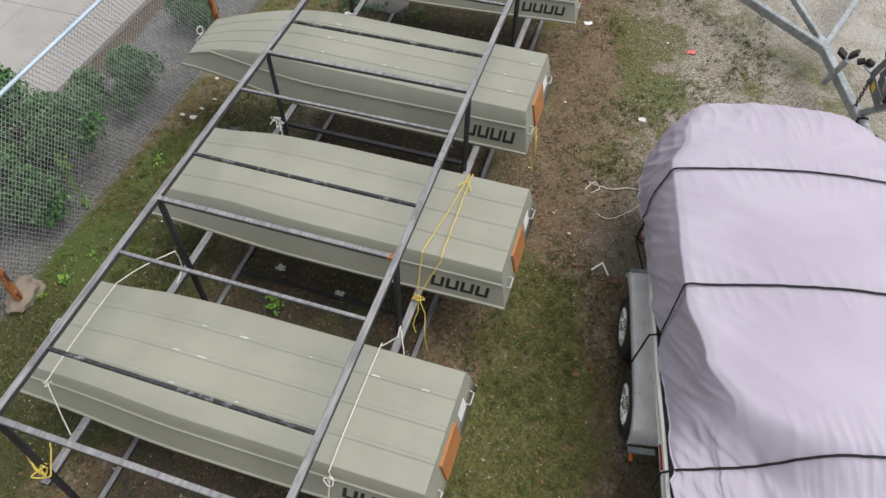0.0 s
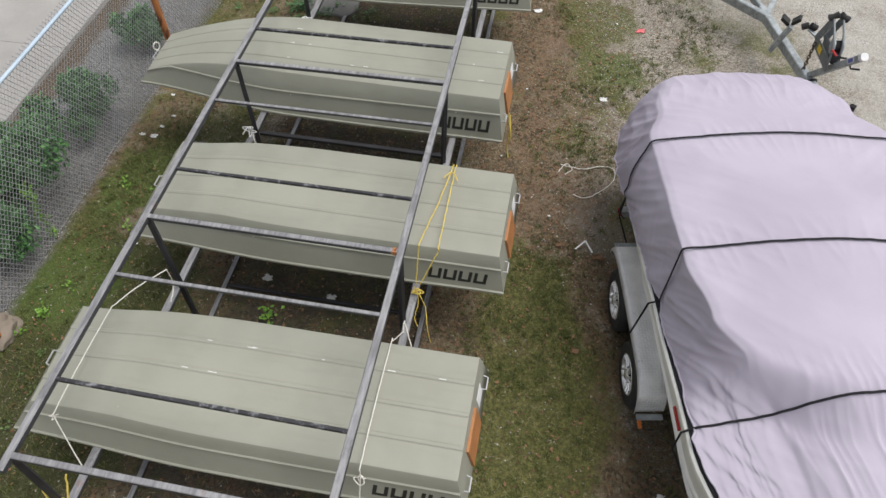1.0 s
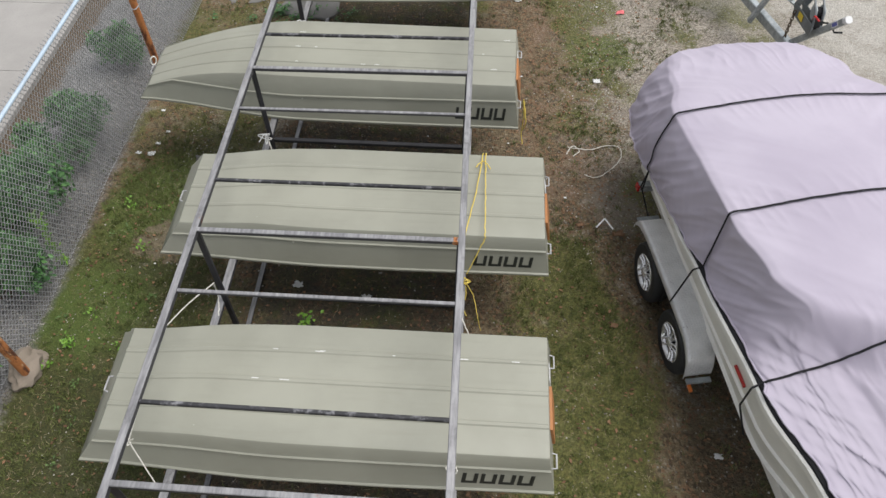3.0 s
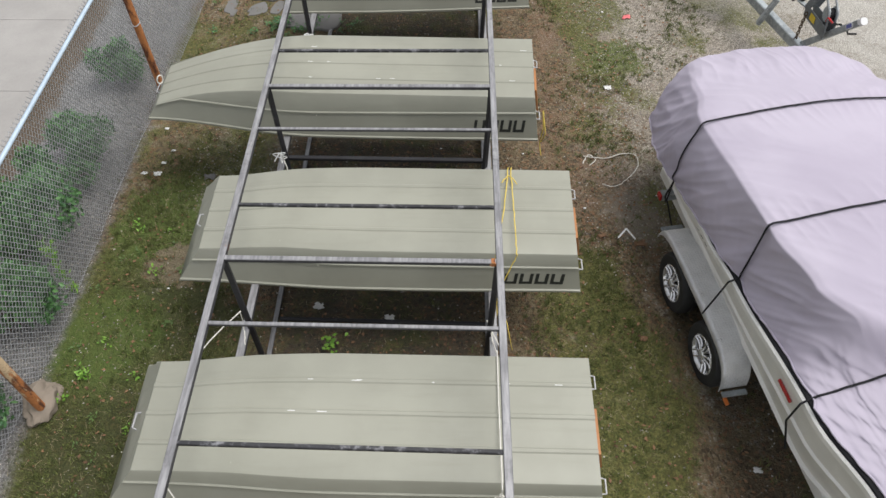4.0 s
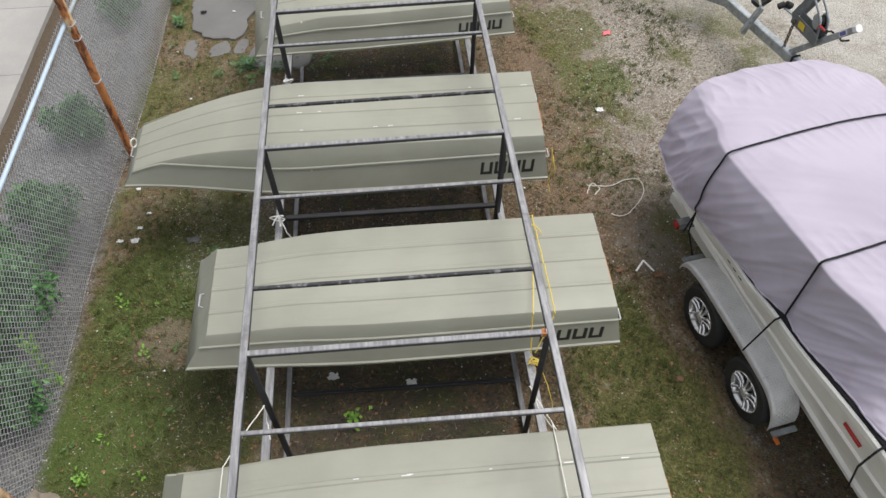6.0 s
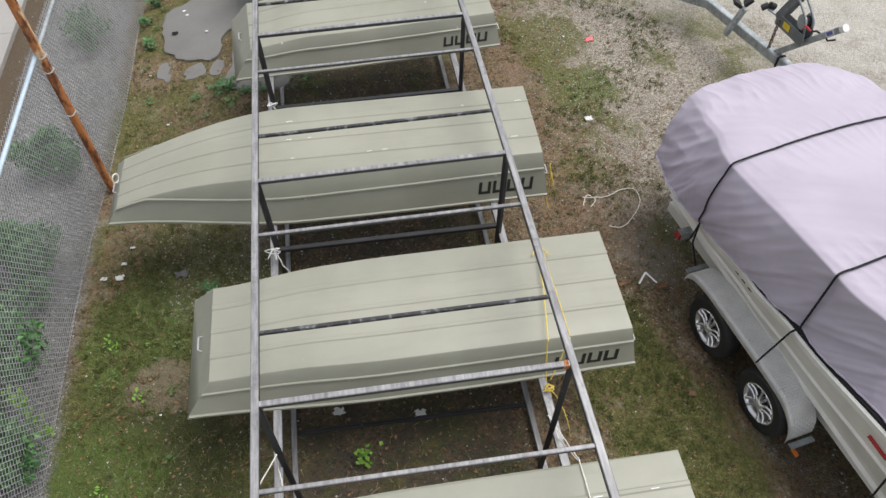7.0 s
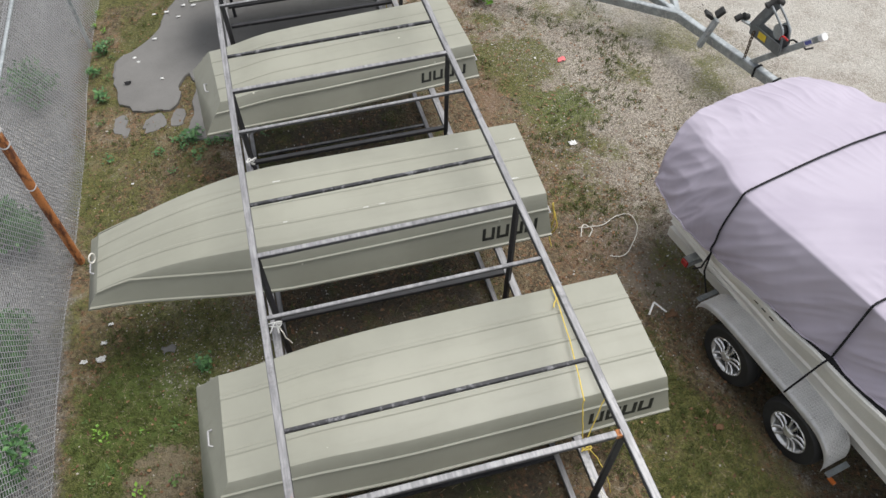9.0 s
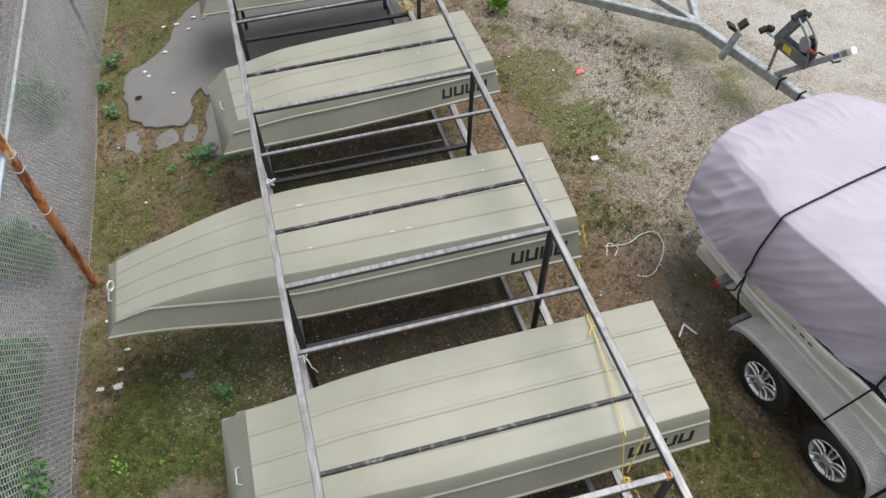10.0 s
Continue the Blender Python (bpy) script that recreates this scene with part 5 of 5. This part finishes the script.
single("bent_bracket", bm, LABEL_WHITE, "bent strip of pale metal lying on the ground", "metal strip", "litter on the ground")
bm = bmesh.new()
beam(bm, (1.60, 1.995, 0.03), (1.69, 1.86, 0.0), 0.02, 0.004, 0.001)
single("bent_bracket", bm, LABEL_WHITE, "bent strip of pale metal lying on the ground", "metal strip", "litter on the ground")


# ---- ropes ----
def rope(points, r, material, label, seed=0, wobble=0.004, steps=7):
    return single("rope", tube(bmesh.new(), curve_points(points, steps, wobble, seed), r, 6), material, label, "rope", "ropes and twine")


def tangle(name, centre, size, material, label, seed, loops=9, r=0.005):
    rnd = random.Random(seed)
    pts = [Vector(centre) + Vector((rnd.gauss(0, size), rnd.gauss(0, size), rnd.gauss(0, size))) for _ in range(loops)]
    return single(name, tube(bmesh.new(), curve_points(pts, 6), r, 6), material, label, "knot", "ropes and twine")


YL = "yellow cord tied over the upturned boat"
rope([(0.16, 1.72, 0.95), (0.165, 1.60, 1.33), (0.16, 1.53, 1.378), (0.11, 1.06, 1.388), (0.03, 0.58, 1.378), (0.02, 0.53, 1.30), (0.015, 0.40, 0.98)], 0.0055, YELLOW, YL, 1)
rope([(0.20, 1.72, 0.95), (0.195, 1.60, 1.33), (0.19, 1.53, 1.378), (0.195, 1.06, 1.388), (0.20, 0.58, 1.378), (0.19, 0.53, 1.30), (0.05, 0.40, 0.98)], 0.0055, YELLOW, YL, 2)
rope([(0.10, 1.38, 1.388), (0.17, 1.46, 1.39), (0.24, 1.36, 1.388)], 0.0055, YELLOW, "short yellow cord end on the hull", 3)
tangle("knot", (0.02, 0.36, 0.93), 0.03, YELLOW, "tangled yellow knot round the lower rail", 4, 14)
rope([(0.02, 0.36, 0.93), (0.05, 0.31, 0.85), (0.03, 0.22, 0.72), (0.06, 0.18, 0.62)], 0.005, YELLOW, "loose yellow cord end", 5)
rope([(0.03, 0.36, 0.93), (0.12, 0.28, 0.8), (0.16, 0.14, 0.7), (0.20, 0.10, 0.5)], 0.004, YELLOW, "loose yellow cord end", 6)
WL = "thin white twine tied over the upturned boat"
rope([(-2.12, -0.03, 1.28), (-2.25, -0.30, 1.35), (-2.36, -0.50, 1.345), (-2.37, -0.56, 1.352), (-2.37, -1.00, 1.36), (-2.365, -1.48, 1.352), (-2.36, -1.53, 1.30), (-2.2, -1.72, 0.92)], 0.005, TWINE, WL, 11, 0.001)
rope([(0.0, -0.08, 0.92), (0.0, -0.42, 1.30), (0.0, -0.47, 1.358), (0.0, -1.0, 1.372), (0.005, -1.50, 1.36), (0.005, -1.55, 1.28), (0.0, -1.70, 0.92)], 0.005, TWINE, WL, 12, 0.001)
tangle("knot", (-2.37, -1.53, 1.31), 0.02, TWINE, "white twine knot on the hull edge", 13, 8, 0.004)
tangle("knot", (0.005, -1.56, 1.22), 0.025, TWINE, "white twine knot on the hull side", 14, 9, 0.004)
tangle("knot", (-2.13, 2.09, 1.02), 0.032, WHITE_BITS, "white plastic strip knotted round the post", 15, 12, 0.006)
rope([(-2.13, 2.09, 1.0), (-2.10, 2.03, 0.9), (-2.06, 2.05, 0.75)], 0.006, TWINE, "white strip end hanging from the post", 16)
tangle("knot", (-2.13, 4.2, 1.02), 0.025, WHITE_BITS, "white plastic strip knotted round the post", 17, 10, 0.008)
rope([(-2.13, -0.02, 1.26), (-2.16, 0.0, 1.0), (-2.13, -0.15, 0.95)], 0.005, TWINE, "white twine end on the rack post", 18)
rope([(0.0, -0.1, 0.92), (-0.02, 0.02, 0.98), (-0.05, 0.08, 1.0), (0.05, -0.12, 0.93), (0.12, -0.28, 0.9)], 0.005, TWINE, "loose white twine end on the lower rail", 19)
tangle("knot", (-2.11, -2.08, 1.12), 0.03, YELLOW, "yellow cord wound on the rack post", 20, 12)
rope([(-2.25, -2.0, 1.28), (-2.12, -2.1, 1.2), (-2.1, -2.08, 1.0), (-2.1, -1.9, 1.25)], 0.007, YELLOW, "yellow cord wound on the rack post", 21)
ring = [(-3.66 + 0.02 * math.cos(a * 0.45), 3.17 + 0.035 * math.cos(a * 0.45), 1.16 + 0.05 * math.sin(a * 0.45)) for a in range(15)]
rope(ring, 0.007, TWINE, "white rope loop on the bow of a boat", 22, 0.001, 3)
rope([(0.59, 2.62, 1.2), (0.61, 2.60, 1.0), (0.60, 2.63, 0.75), (0.62, 2.58, 0.6)], 0.006, YELLOW, "yellow cord hanging from the stern of a boat", 23)
rope([(0.60, 2.66, 1.15), (0.63, 2.56, 0.95), (0.60, 2.58, 0.8)], 0.006, YELLOW, "yellow cord hanging from the stern of a boat", 24)
rope([(1.24, 3.17, 0.02), (1.5, 3.14, 0.02), (1.72, 3.22, 0.02), (1.88, 3.20, 0.02), (1.88, 3.0, 0.02), (1.72, 2.78, 0.02), (1.55, 2.66, 0.02), (1.42, 2.70, 0.02)], 0.0055, TWINE, "old white cord lying on the gravel", 25)
rope([(1.30, 3.02, 0.015), (1.38, 3.12, 0.015), (1.30, 3.2, 0.015), (1.22, 3.05, 0.015)], 0.006, TWINE, "old white cord lying on the gravel", 26)
rope([(-2.93, 7.98, -0.10), (-2.80, 8.20, -0.10), (-2.62, 8.27, -0.09), (-2.42, 8.12, -0.08)], 0.010, YELLOW, "yellow cord lying on the broken slab", 27)
rope([(-2.74, 8.62, -0.10), (-2.66, 8.40, -0.10), (-2.48, 8.20, -0.09)], 0.010, YELLOW, "yellow cord lying on the broken slab", 28)
tangle("knot", (0.0, 6.95, 0.93), 0.05, YELLOW, "tangled yellow cord on the lower rail", 29, 14, 0.006)
rope([(0.0, 6.95, 0.93), (-0.1, 6.9, 0.8), (0.02, 6.8, 0.6)], 0.006, YELLOW, "yellow cord end hanging from the rail", 30)
